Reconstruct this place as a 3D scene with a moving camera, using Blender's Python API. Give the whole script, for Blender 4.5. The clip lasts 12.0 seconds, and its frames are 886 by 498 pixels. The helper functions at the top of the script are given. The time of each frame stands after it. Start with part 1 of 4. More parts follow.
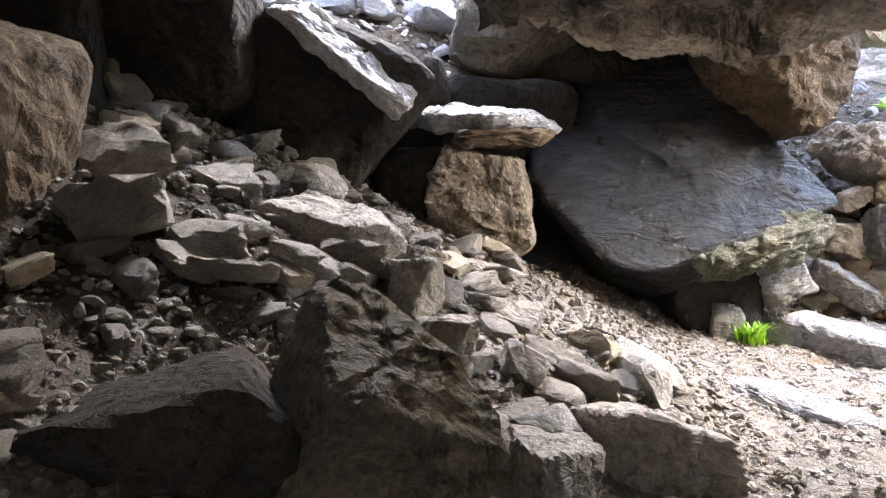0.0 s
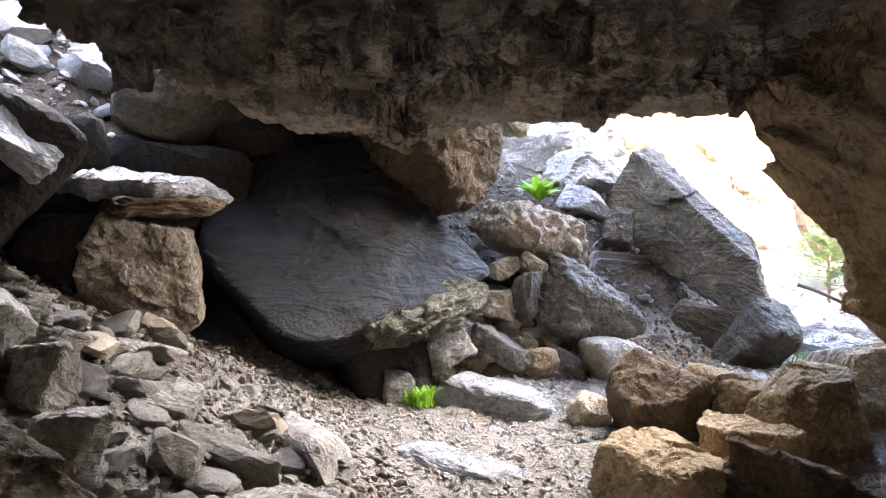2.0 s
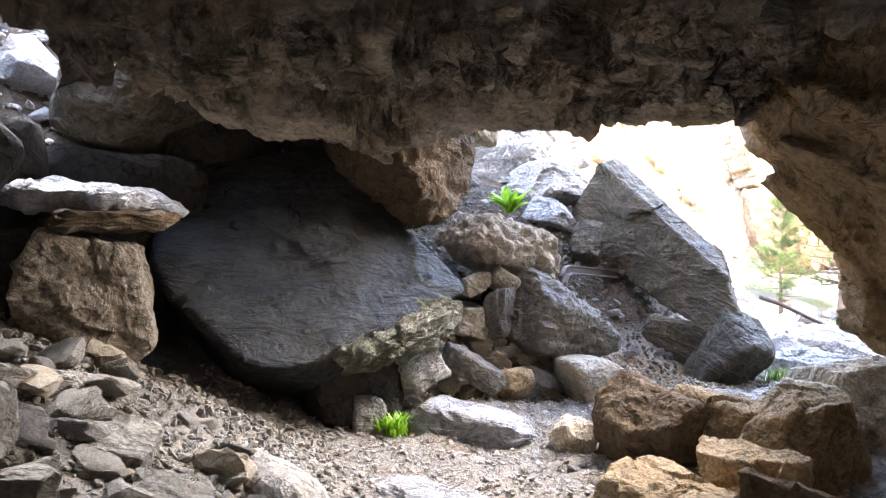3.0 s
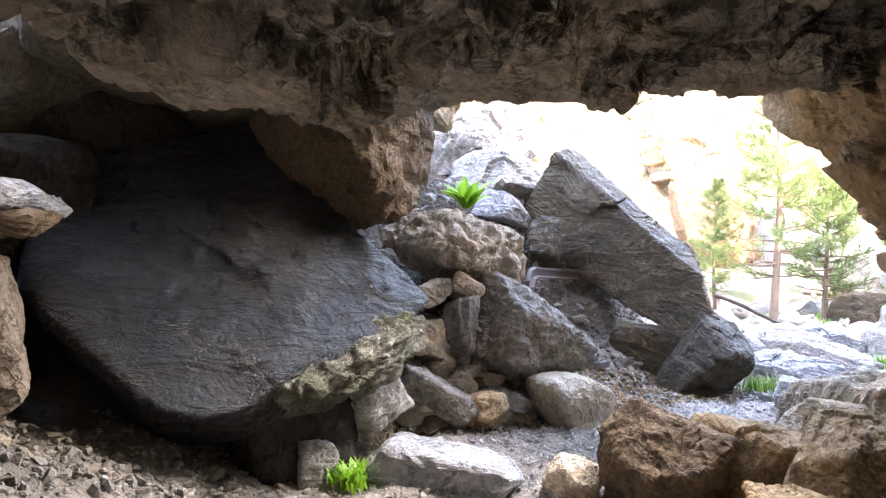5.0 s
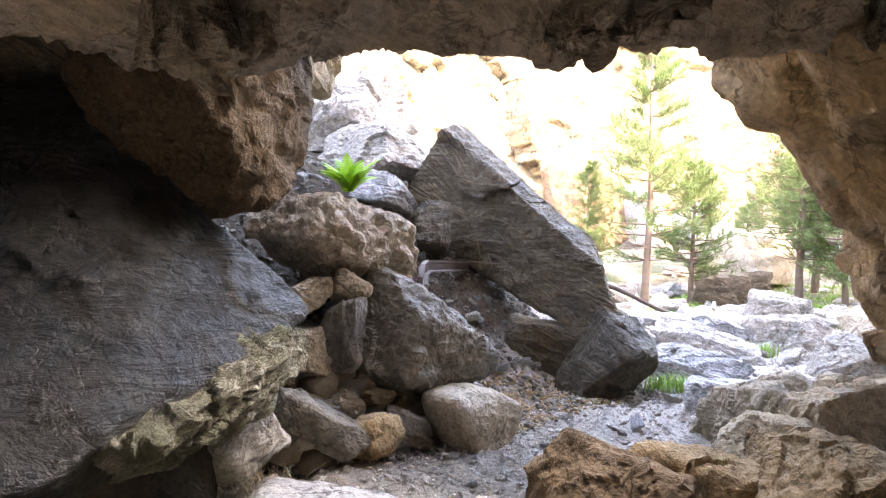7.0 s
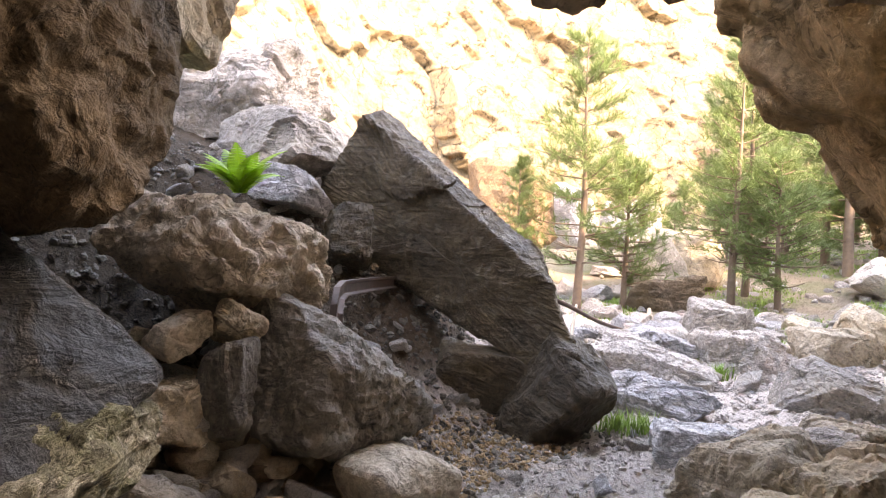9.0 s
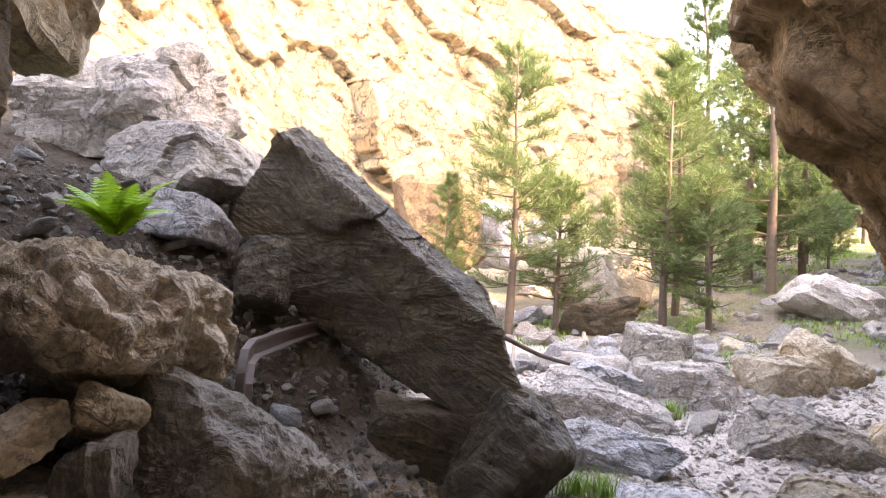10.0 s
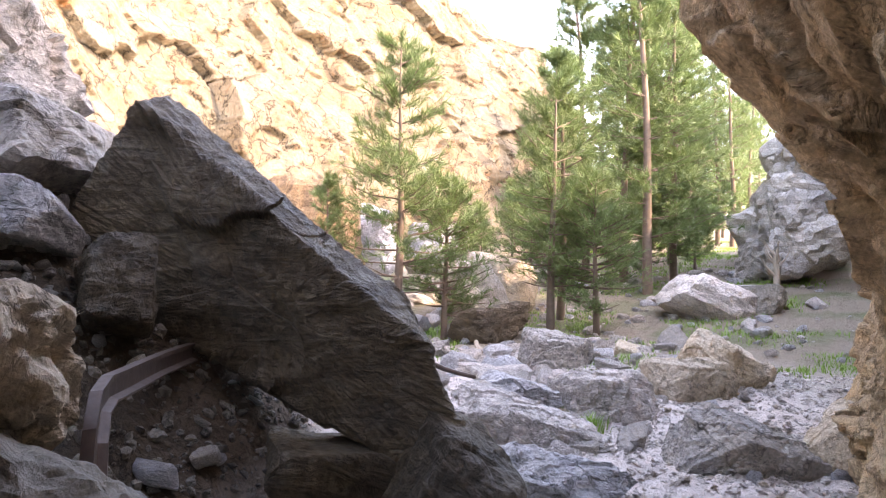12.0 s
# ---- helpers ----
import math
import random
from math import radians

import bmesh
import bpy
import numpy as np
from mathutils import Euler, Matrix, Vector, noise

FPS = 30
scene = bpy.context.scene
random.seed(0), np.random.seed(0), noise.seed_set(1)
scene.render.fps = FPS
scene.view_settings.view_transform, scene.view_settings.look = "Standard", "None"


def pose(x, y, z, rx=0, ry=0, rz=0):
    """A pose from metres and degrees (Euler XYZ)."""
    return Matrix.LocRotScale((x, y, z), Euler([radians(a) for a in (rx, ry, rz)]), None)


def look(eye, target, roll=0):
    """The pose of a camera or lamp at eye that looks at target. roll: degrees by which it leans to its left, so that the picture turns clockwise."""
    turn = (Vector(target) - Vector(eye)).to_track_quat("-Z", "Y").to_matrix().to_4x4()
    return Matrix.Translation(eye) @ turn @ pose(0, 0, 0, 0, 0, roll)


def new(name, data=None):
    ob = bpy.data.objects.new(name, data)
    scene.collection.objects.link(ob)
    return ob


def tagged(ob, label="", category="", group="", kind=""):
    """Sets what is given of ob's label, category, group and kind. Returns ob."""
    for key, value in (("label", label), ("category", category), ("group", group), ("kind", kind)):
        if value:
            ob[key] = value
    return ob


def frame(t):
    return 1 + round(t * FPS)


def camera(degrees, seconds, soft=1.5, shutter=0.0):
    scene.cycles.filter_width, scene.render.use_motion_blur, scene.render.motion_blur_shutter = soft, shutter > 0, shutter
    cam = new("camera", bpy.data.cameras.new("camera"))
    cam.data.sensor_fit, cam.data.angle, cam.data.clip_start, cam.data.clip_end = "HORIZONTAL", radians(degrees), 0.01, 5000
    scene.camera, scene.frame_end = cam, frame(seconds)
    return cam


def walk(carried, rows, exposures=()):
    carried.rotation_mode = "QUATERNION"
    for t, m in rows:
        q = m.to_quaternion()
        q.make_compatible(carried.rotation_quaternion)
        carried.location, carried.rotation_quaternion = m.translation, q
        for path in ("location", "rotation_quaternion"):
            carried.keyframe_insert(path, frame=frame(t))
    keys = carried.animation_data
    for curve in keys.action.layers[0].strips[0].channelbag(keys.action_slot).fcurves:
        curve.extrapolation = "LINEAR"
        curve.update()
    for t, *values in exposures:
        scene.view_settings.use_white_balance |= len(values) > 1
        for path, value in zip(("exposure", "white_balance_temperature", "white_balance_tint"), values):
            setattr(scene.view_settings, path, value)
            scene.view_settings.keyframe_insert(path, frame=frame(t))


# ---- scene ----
cam = camera(62.0, 12.0, soft=1.15)
PATH = [
    (0, (0.56, -0.394, 1.372), (0.325, 1.579, 1.145), 1.3),
    (0.5, (0.618, -0.372, 1.382), (0.708, 1.62, 1.23), 1.8),
    (1, (0.671, -0.376, 1.406), (1.035, 1.589, 1.326), 1.8),
    (1.5, (0.73, -0.375, 1.405), (1.235, 1.56, 1.37), 1.8),
    (2, (0.756, -0.328, 1.407), (1.312, 1.594, 1.384), 1.9),
    (2.5, (0.728, -0.228, 1.413), (1.322, 1.682, 1.396), 1.9),
    (3, (0.653, 0.087, 1.434), (1.349, 1.962, 1.446), 1.7),
    (3.5, (0.623, 0.41, 1.439), (1.442, 2.234, 1.47), 0.6),
    (5.5, (0.789, 1.474, 1.499), (1.77, 3.217, 1.491), 1.7),
    (6, (0.908, 1.688, 1.501), (1.975, 3.38, 1.481), 2.7),
    (6.5, (1.025, 1.855, 1.545), (2.159, 3.503, 1.509), 2.6),
    (7, (1.041, 2.147, 1.579), (2.284, 3.714, 1.532), 0.9),
    (9, (1.759, 3.07, 1.723), (3.165, 4.491, 1.655), 1.8),
    (9.5, (2.059, 3.516, 1.796), (3.529, 4.872, 1.752), 1.8),
    (10, (2.268, 3.683, 1.876), (3.818, 4.947, 1.848), 1.4),
    (10.5, (2.38, 3.733, 1.778), (3.927, 5.0, 1.729), 5.4),
    (11, (2.527, 3.967, 1.728), (4.163, 5.118, 1.693), 4.5),
    (11.5, (2.662, 4.297, 1.756), (4.39, 5.304, 1.755), 1.5),
    (12, (2.828, 4.474, 1.796), (4.582, 5.435, 1.799), 0.5),
]
EXPOSURES = [(0, 6.4, 8000, 18), (1.0, 6.05, 7900, 18), (2.5, 5.95, 7900, 18), (5.5, 5.95, 8200, 20), (7, 5.7, 9000, 22), (9, 5.0, 11200, 25), (10.5, 4.55, 10600, 27), (12, 4.35, 9200, 28)]
walk(cam, [(t, look(eye, target, roll)) for t, eye, target, roll in PATH], EXPOSURES)

# ---- daylight ----
SUN_EL, SUN_TO = 34.0, Vector((0.10, -0.76, 0.0)).normalized()
world = bpy.data.worlds.new("sky")
scene.world = world
world.use_nodes = True
sky = world.node_tree.nodes.new("ShaderNodeTexSky")
sky.sky_type, sky.sun_disc = "NISHITA", False
sky.sun_elevation, sky.sun_rotation = radians(SUN_EL), math.atan2(SUN_TO.x, SUN_TO.y)
world.node_tree.nodes["Background"].inputs["Strength"].default_value = 0.15
world.node_tree.links.new(sky.outputs["Color"], world.node_tree.nodes["Background"].inputs["Color"])
sun_data = bpy.data.lights.new("sun", "SUN")
sun_data.energy, sun_data.angle, sun_data.color = 0.75, radians(0.5), (1.0, 0.93, 0.82)
sun = new("sun", sun_data)
to_sun = Vector((SUN_TO.x * math.cos(radians(SUN_EL)), SUN_TO.y * math.cos(radians(SUN_EL)), math.sin(radians(SUN_EL))))
sun.matrix_world = look(to_sun * 40, (0, 0, 0))

# area lamp added out of view above the lip, boosting the mouth's sky light
mouth_data = bpy.data.lights.new("mouth_sky_fill", "AREA")
mouth_data.shape, mouth_data.size, mouth_data.size_y, mouth_data.energy, mouth_data.color = "RECTANGLE", 1.6, 1.0, 3.0, (0.90, 0.95, 1.0)
mouth_data.spread = radians(80)
mouth_light = new("mouth_sky_fill", mouth_data)
mouth_light.matrix_world = look((4.35, 4.75, 3.25), (1.5, 3.7, 0.1))

gap_data = bpy.data.lights.new("roof_gap_skylight", "AREA")
gap_data.shape, gap_data.size, gap_data.size_y, gap_data.energy, gap_data.color = "RECTANGLE", 1.6, 1.0, 3.5, (0.84, 0.92, 1.0)
gap_data.spread = radians(85)
gap = new("roof_gap_skylight", gap_data)
gap.matrix_world = look((-0.3, 7.6, 5.3), (-0.7, 3.3, 0.9))

# ---- numeric noise ----
RNG = np.random.default_rng(7)
GRAD = RNG.normal(size=(256, 3))
GRAD /= np.linalg.norm(GRAD, axis=1)[:, None]
PERM = np.concatenate([RNG.permutation(256)] * 3)


def gnoise(p):
    """Gradient noise of an (n, 3) array, about -1 to 1."""
    i = np.floor(p).astype(np.int64)
    f = p - i
    u = f * f * f * (f * (f * 6 - 15) + 10)
    i &= 255
    out = np.zeros(len(p))
    for cx in (0, 1):
        for cy in (0, 1):
            for cz in (0, 1):
                h = PERM[PERM[PERM[i[:, 0] + cx] + ((i[:, 1] + cy) & 255)] + ((i[:, 2] + cz) & 255)]
                dot = (GRAD[h] * (f - (cx, cy, cz))).sum(1)
                w = ((u[:, 0] if cx else 1 - u[:, 0]) * (u[:, 1] if cy else 1 - u[:, 1]) * (u[:, 2] if cz else 1 - u[:, 2]))
                out += w * dot
    return out * 1.6


def fbm(p, octaves=4, gain=0.5):
    out, a = np.zeros(len(p)), 1.0
    for k in range(octaves):
        out += a * gnoise(p * 2.03 ** k + 17.3 * k)
        a *= gain
    return out


def ridged(p, octaves=4, gain=0.5):
    out, a = np.zeros(len(p)), 1.0
    for k in range(octaves):
        out += a * (1 - 2 * np.abs(gnoise(p * 2.1 ** k + 31.7 * k)))
        a *= gain
    return out


def blocks(p, size, seed, tilt=0.5):
    """Blocky relief: each cell of a jittered lattice is a tilted flat facet. Returns heights of about -1 to 1."""
    q = p / size
    base = np.floor(q).astype(np.int64)
    best, val = np.full(len(p), 1e9), np.zeros(len(p))
    for dx in (-1, 0, 1):
        for dy in (-1, 0, 1):
            for dz in (-1, 0, 1):
                c = base + (dx, dy, dz)
                h = PERM[PERM[PERM[(c[:, 0] + seed) & 255] + (c[:, 1] & 255)] + (c[:, 2] & 255)]
                centre = c + 0.5 + 0.42 * GRAD[h]
                d = q - centre
                dist = (d * d).sum(1)
                g = GRAD[(h * 7 + 13) & 255]
                v = GRAD[(h * 3 + 5) & 255, 0] + tilt * (d * g).sum(1) * 2
                near = dist < best
                best = np.where(near, dist, best)
                val = np.where(near, v, val)
    return val


def smooth(a, b, x):
    t = np.clip((np.asarray(x, float) - a) / (b - a), 0, 1)
    return t * t * (3 - 2 * t)

# ---- materials ----
def rock_mat(name, a, b, c, scale=1.0, rough=0.8, bump=0.5, bands=0.0, band_dir=(0, 0, 1), spec=0.3, cracks=0.4):
    """Rock of three tones: broad patches of a and b, stains of c; bands: how strongly it is layered."""
    m = bpy.data.materials.new(name)
    m.use_nodes = True
    nt, ln = m.node_tree, m.node_tree.links.new
    bsdf = nt.nodes["Principled BSDF"]

    def node(kind, **values):
        n = nt.nodes.new(kind)
        for k, v in values.items():
            n.inputs[k].default_value = v
        return n

    coord = node("ShaderNodeTexCoord")
    info = node("ShaderNodeObjectInfo")
    shift = node("ShaderNodeVectorMath")
    shift.operation = "ADD"
    spread = node("ShaderNodeVectorMath")
    spread.operation = "SCALE"
    spread.inputs[0].default_value = (37.0, 19.0, 53.0)
    ln(info.outputs["Random"], spread.inputs["Scale"])
    ln(coord.outputs["Object"], shift.inputs[0])
    ln(spread.outputs[0], shift.inputs[1])
    v = shift.outputs[0]
    broad = node("ShaderNodeTexNoise", Scale=1.3 * scale, Detail=5.0, Roughness=0.6, Distortion=0.6)
    grain = node("ShaderNodeTexNoise", Scale=22 * scale, Detail=6.0, Roughness=0.7)
    stain = node("ShaderNodeTexNoise", Scale=3.1 * scale, Detail=6.0, Roughness=0.65, Distortion=1.2)
    squash = node("ShaderNodeMapping")
    axis = Vector(band_dir).normalized()
    squash.inputs["Rotation"].default_value = axis.rotation_difference(Vector((0, 0, 1))).to_euler()
    squash.inputs["Scale"].default_value = (1.1, 1.1, 4.0)
    layers = node("ShaderNodeTexNoise", Scale=2.4 * scale, Detail=8.0, Roughness=0.62, Distortion=0.9)
    for n in (broad, grain, stain):
        ln(v, n.inputs["Vector"])
    ln(v, squash.inputs["Vector"])
    ln(squash.outputs[0], layers.inputs["Vector"])

    def ramp(src, lo, hi):
        r = node("ShaderNodeMapRange", **{"From Min": lo, "From Max": hi})
        ln(src, r.inputs["Value"])
        return r.outputs[0]

    def mix(kind, fac, x, y):
        n = nt.nodes.new("ShaderNodeMix")
        n.data_type, n.blend_type = "RGBA", kind
        if isinstance(fac, float):
            n.inputs[0].default_value = fac
        else:
            ln(fac, n.inputs[0])
        for slot, w in ((6, x), (7, y)):
            if isinstance(w, tuple):
                n.inputs[slot].default_value = (*w, 1)
            else:
                ln(w, n.inputs[slot])
        return n.outputs[2]

    col = mix("MIX", ramp(broad.outputs[0], 0.38, 0.62), a, b)
    col = mix("MIX", ramp(stain.outputs[0], 0.55, 0.72), col, c)
    tone = ramp(grain.outputs[0], 0.25, 0.75)
    g2 = node("ShaderNodeMapRange", **{"To Min": 0.5, "To Max": 1.42})
    ln(tone, g2.inputs["Value"])
    col = mix("MULTIPLY", 1.0, col, g2.outputs[0])
    if bands:
        g3 = node("ShaderNodeMapRange", **{"From Min": 0.3, "From Max": 0.7, "To Min": 1 - bands * 0.6, "To Max": 1 + bands * 0.5})
        ln(layers.outputs[0], g3.inputs["Value"])
        col = mix("MULTIPLY", 1.0, col, g3.outputs[0])
    bend = node("ShaderNodeVectorMath")
    bend.operation = "MULTIPLY_ADD"
    bend.inputs[1].default_value = (0.5 / scale,) * 3
    ln(stain.outputs["Color"], bend.inputs[0])
    ln(v, bend.inputs[2])
    cell = node("ShaderNodeTexVoronoi", Scale=2.6 * scale)
    cell.feature = "DISTANCE_TO_EDGE"
    ln(bend.outputs[0], cell.inputs["Vector"])
    crack = node("ShaderNodeMapRange", **{"From Min": 0.0, "From Max": 0.035, "To Min": 1 - cracks, "To Max": 1.0})
    ln(cell.outputs["Distance"], crack.inputs["Value"])
    col = mix("MULTIPLY", 1.0, col, crack.outputs[0])
    vary = node("ShaderNodeMapRange", **{"To Min": 0.78, "To Max": 1.22})
    ln(info.outputs["Random"], vary.inputs["Value"])
    col = mix("MULTIPLY", 1.0, col, vary.outputs[0])
    ln(col, bsdf.inputs["Base Color"])
    rr = node("ShaderNodeMapRange", **{"From Min": 0.3, "From Max": 0.7, "To Min": rough - 0.12, "To Max": min(1.0, rough + 0.12)})
    ln(stain.outputs[0], rr.inputs["Value"])
    ln(rr.outputs[0], bsdf.inputs["Roughness"])
    bsdf.inputs["Specular IOR Level"].default_value = spec
    h1 = node("ShaderNodeMath")
    h1.operation = "MULTIPLY_ADD"
    ln(layers.outputs[0] if bands else stain.outputs[0], h1.inputs[0])
    h1.inputs[1].default_value = 2.2
    h0 = node("ShaderNodeMath")
    h0.operation = "MULTIPLY_ADD"
    ln(crack.outputs[0], h0.inputs[0])
    h0.inputs[1].default_value = 1.2
    ln(grain.outputs[0], h0.inputs[2])
    ln(h0.outputs[0], h1.inputs[2])
    bp = node("ShaderNodeBump", Strength=min(1.0, bump), Distance=0.03 * max(1.0, bump))
    ln(h1.outputs[0], bp.inputs["Height"])
    ln(bp.outputs[0], bsdf.inputs["Normal"])
    return m


def plain_mat(name, colour, rough=0.6, metal=0.0, vary=0.25, scale=8.0, translucent=0.0):
    """A simple surface with a little uneven colour."""
    m = bpy.data.materials.new(name)
    m.use_nodes = True
    nt, ln = m.node_tree, m.node_tree.links.new
    bsdf = nt.nodes["Principled BSDF"]
    n = nt.nodes.new("ShaderNodeTexNoise")
    n.inputs["Scale"].default_value, n.inputs["Detail"].default_value = scale, 5
    coord = nt.nodes.new("ShaderNodeTexCoord")
    ln(coord.outputs["Object"], n.inputs["Vector"])
    mixer = nt.nodes.new("ShaderNodeMix")
    mixer.data_type = "RGBA"
    mixer.inputs[6].default_value = (*[c * (1 - vary) for c in colour], 1)
    mixer.inputs[7].default_value = (*[min(1, c * (1 + vary)) for c in colour], 1)
    ln(n.outputs[0], mixer.inputs[0])
    ln(mixer.outputs[2], bsdf.inputs["Base Color"])
    bsdf.inputs["Roughness"].default_value, bsdf.inputs["Metallic"].default_value = rough, metal
    bp = nt.nodes.new("ShaderNodeBump")
    bp.inputs["Strength"].default_value, bp.inputs["Distance"].default_value = 0.3, 0.01
    ln(n.outputs[0], bp.inputs["Height"])
    ln(bp.outputs[0], bsdf.inputs["Normal"])
    if translucent:
        tr = nt.nodes.new("ShaderNodeBsdfTranslucent")
        tr.inputs["Color"].default_value = (*colour, 1)
        ms = nt.nodes.new("ShaderNodeMixShader")
        ms.inputs[0].default_value = translucent
        ln(bsdf.outputs[0], ms.inputs[1])
        ln(tr.outputs[0], ms.inputs[2])
        ln(ms.outputs[0], nt.nodes["Material Output"].inputs["Surface"])
    return m


# the roof's layer bands also carry the light and dark of its folds
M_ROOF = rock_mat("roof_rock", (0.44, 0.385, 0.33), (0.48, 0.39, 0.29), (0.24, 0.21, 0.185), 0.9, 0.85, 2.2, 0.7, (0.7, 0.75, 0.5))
# pale swirling lines that put the lit fold ridges into the roof's colour
nt = M_ROOF.node_tree
bsdf = nt.nodes["Principled BSDF"]
rock_tone = bsdf.inputs["Base Color"].links[0].from_socket
fold_light_at = nt.nodes.new("ShaderNodeTexCoord")
fold_light_map = nt.nodes.new("ShaderNodeMapping")
fold_light_map.inputs["Rotation"].default_value, fold_light_map.inputs["Scale"].default_value = (0.0, 0.0, 0.7), (0.7, 1.9, 1.3)
nt.links.new(fold_light_at.outputs["Object"], fold_light_map.inputs["Vector"])
swirl = nt.nodes.new("ShaderNodeTexNoise")
swirl.inputs["Scale"].default_value, swirl.inputs["Detail"].default_value, swirl.inputs["Distortion"].default_value = 2.3, 3.0, 1.6
nt.links.new(fold_light_map.outputs[0], swirl.inputs["Vector"])
comb = nt.nodes.new("ShaderNodeMath")
comb.operation = "PINGPONG"
comb.inputs[1].default_value = 0.07
nt.links.new(swirl.outputs[0], comb.inputs[0])
fold_light = nt.nodes.new("ShaderNodeMapRange")
fold_light.inputs["From Min"].default_value, fold_light.inputs["From Max"].default_value = 0.045, 0.07
fold_light.inputs["To Max"].default_value = 0.5
nt.links.new(comb.outputs[0], fold_light.inputs["Value"])
fold_light_mix = nt.nodes.new("ShaderNodeMix")
fold_light_mix.data_type = "RGBA"
nt.links.new(fold_light.outputs[0], fold_light_mix.inputs[0])
nt.links.new(rock_tone, fold_light_mix.inputs[6])
fold_light_mix.inputs[7].default_value = (0.66, 0.58, 0.49, 1)
nt.links.new(fold_light_mix.outputs[2], bsdf.inputs["Base Color"])
M_WALL = rock_mat("warm_wall_rock", (0.50, 0.375, 0.24), (0.54, 0.385, 0.22), (0.30, 0.225, 0.155), 1.1, 0.85, 1.8)
# bluish tones and bands put the sky's sheen into the boulder's colour
M_BLACK = rock_mat("dark_boulder_rock", (0.028, 0.031, 0.037), (0.017, 0.014, 0.011), (0.040, 0.042, 0.046), 0.8, 0.34, 2.2, 1.0, (0.12, -0.35, 0.95), 0.32, cracks=0.1)
M_EDGE = rock_mat("broken_edge_rock", (0.10, 0.105, 0.06), (0.21, 0.20, 0.15), (0.46, 0.44, 0.38), 2.2, 0.8, 1.6, 0.6, (0.3, -0.6, 0.8))
M_BROWN = rock_mat("brown_rock", (0.135, 0.095, 0.062), (0.165, 0.112, 0.065), (0.085, 0.062, 0.045), 1.4, 0.9, 0.8)
M_GREY = rock_mat("grey_schist", (0.395, 0.37, 0.345), (0.45, 0.405, 0.35), (0.31, 0.26, 0.20), 1.2, 0.75, 0.9, 0.12, (0.3, 0.2, 1))
M_DARKGREY = rock_mat("dark_grey_rock", (0.185, 0.175, 0.16), (0.225, 0.195, 0.155), (0.14, 0.118, 0.094), 1.2, 0.7, 0.7)
M_SLAB = rock_mat("slab_rock", (0.076, 0.059, 0.041), (0.125, 0.094, 0.058), (0.15, 0.13, 0.104), 1.0, 0.55, 1.3, 0.6, (0.83, 0.43, -0.09), cracks=0.2)
M_PALE = rock_mat("pale_rubble_rock", (0.60, 0.54, 0.49), (0.50, 0.46, 0.42), (0.50, 0.41, 0.31), 1.6, 0.8, 1.1, 0.3, (0.3, 0.2, 1))
M_BLUE = rock_mat("blue_grey_slate", (0.50, 0.50, 0.51), (0.43, 0.42, 0.415), (0.47, 0.43, 0.38), 1.2, 0.6, 1.2, 0.4)
M_TAN = rock_mat("tan_rock", (0.42, 0.34, 0.24), (0.50, 0.43, 0.34), (0.32, 0.28, 0.23), 1.4, 0.85, 0.7)
M_OCHRE = rock_mat("ochre_rock", (0.40, 0.275, 0.15), (0.48, 0.345, 0.205), (0.28, 0.195, 0.12), 1.4, 0.85, 0.9)
M_RUBBLE = rock_mat("rubble_rock", (0.30, 0.27, 0.235), (0.38, 0.335, 0.28), (0.20, 0.165, 0.125), 1.6, 0.8, 0.8, 0.15, (0.3, 0.2, 1))
M_PEDESTAL = rock_mat("pedestal_rock", (0.23, 0.185, 0.14), (0.28, 0.23, 0.18), (0.15, 0.12, 0.09), 1.5, 0.85, 1.0)
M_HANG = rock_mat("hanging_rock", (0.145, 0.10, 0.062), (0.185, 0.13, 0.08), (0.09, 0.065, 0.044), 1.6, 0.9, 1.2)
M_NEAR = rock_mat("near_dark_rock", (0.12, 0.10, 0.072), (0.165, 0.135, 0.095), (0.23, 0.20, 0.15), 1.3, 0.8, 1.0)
M_PITTED = rock_mat("pitted_rock", (0.58, 0.48, 0.37), (0.52, 0.44, 0.36), (0.46, 0.35, 0.23), 1.4, 0.85, 0.8)
# near-black base colour puts the cave's recess shade into these rocks
M_SHADE = rock_mat("shaded_black_rock", (0.028, 0.026, 0.025), (0.045, 0.037, 0.03), (0.05, 0.045, 0.04), 1.0, 0.85, 0.8, spec=0.1)
M_CLIFF = rock_mat("far_cliff_rock", (0.105, 0.078, 0.05), (0.128, 0.107, 0.078), (0.12, 0.055, 0.022), 0.35, 0.9, 0.9, cracks=0.75)
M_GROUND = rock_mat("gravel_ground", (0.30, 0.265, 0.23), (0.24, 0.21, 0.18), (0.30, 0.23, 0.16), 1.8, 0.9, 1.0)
nt = M_GROUND.node_tree
bsdf = nt.nodes["Principled BSDF"]
stone_tone = bsdf.inputs["Base Color"].links[0].from_socket
where = nt.nodes.new("ShaderNodeTexCoord")
sep = nt.nodes.new("ShaderNodeSeparateXYZ")
nt.links.new(where.outputs["Object"], sep.inputs[0])
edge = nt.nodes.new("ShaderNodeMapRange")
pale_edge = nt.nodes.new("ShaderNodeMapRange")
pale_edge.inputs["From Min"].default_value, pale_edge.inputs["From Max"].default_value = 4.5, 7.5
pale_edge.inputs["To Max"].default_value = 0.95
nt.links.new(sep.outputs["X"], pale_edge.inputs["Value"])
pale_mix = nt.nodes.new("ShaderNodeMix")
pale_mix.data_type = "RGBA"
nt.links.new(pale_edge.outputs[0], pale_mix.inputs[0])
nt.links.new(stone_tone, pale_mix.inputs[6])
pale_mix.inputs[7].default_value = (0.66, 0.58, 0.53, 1)
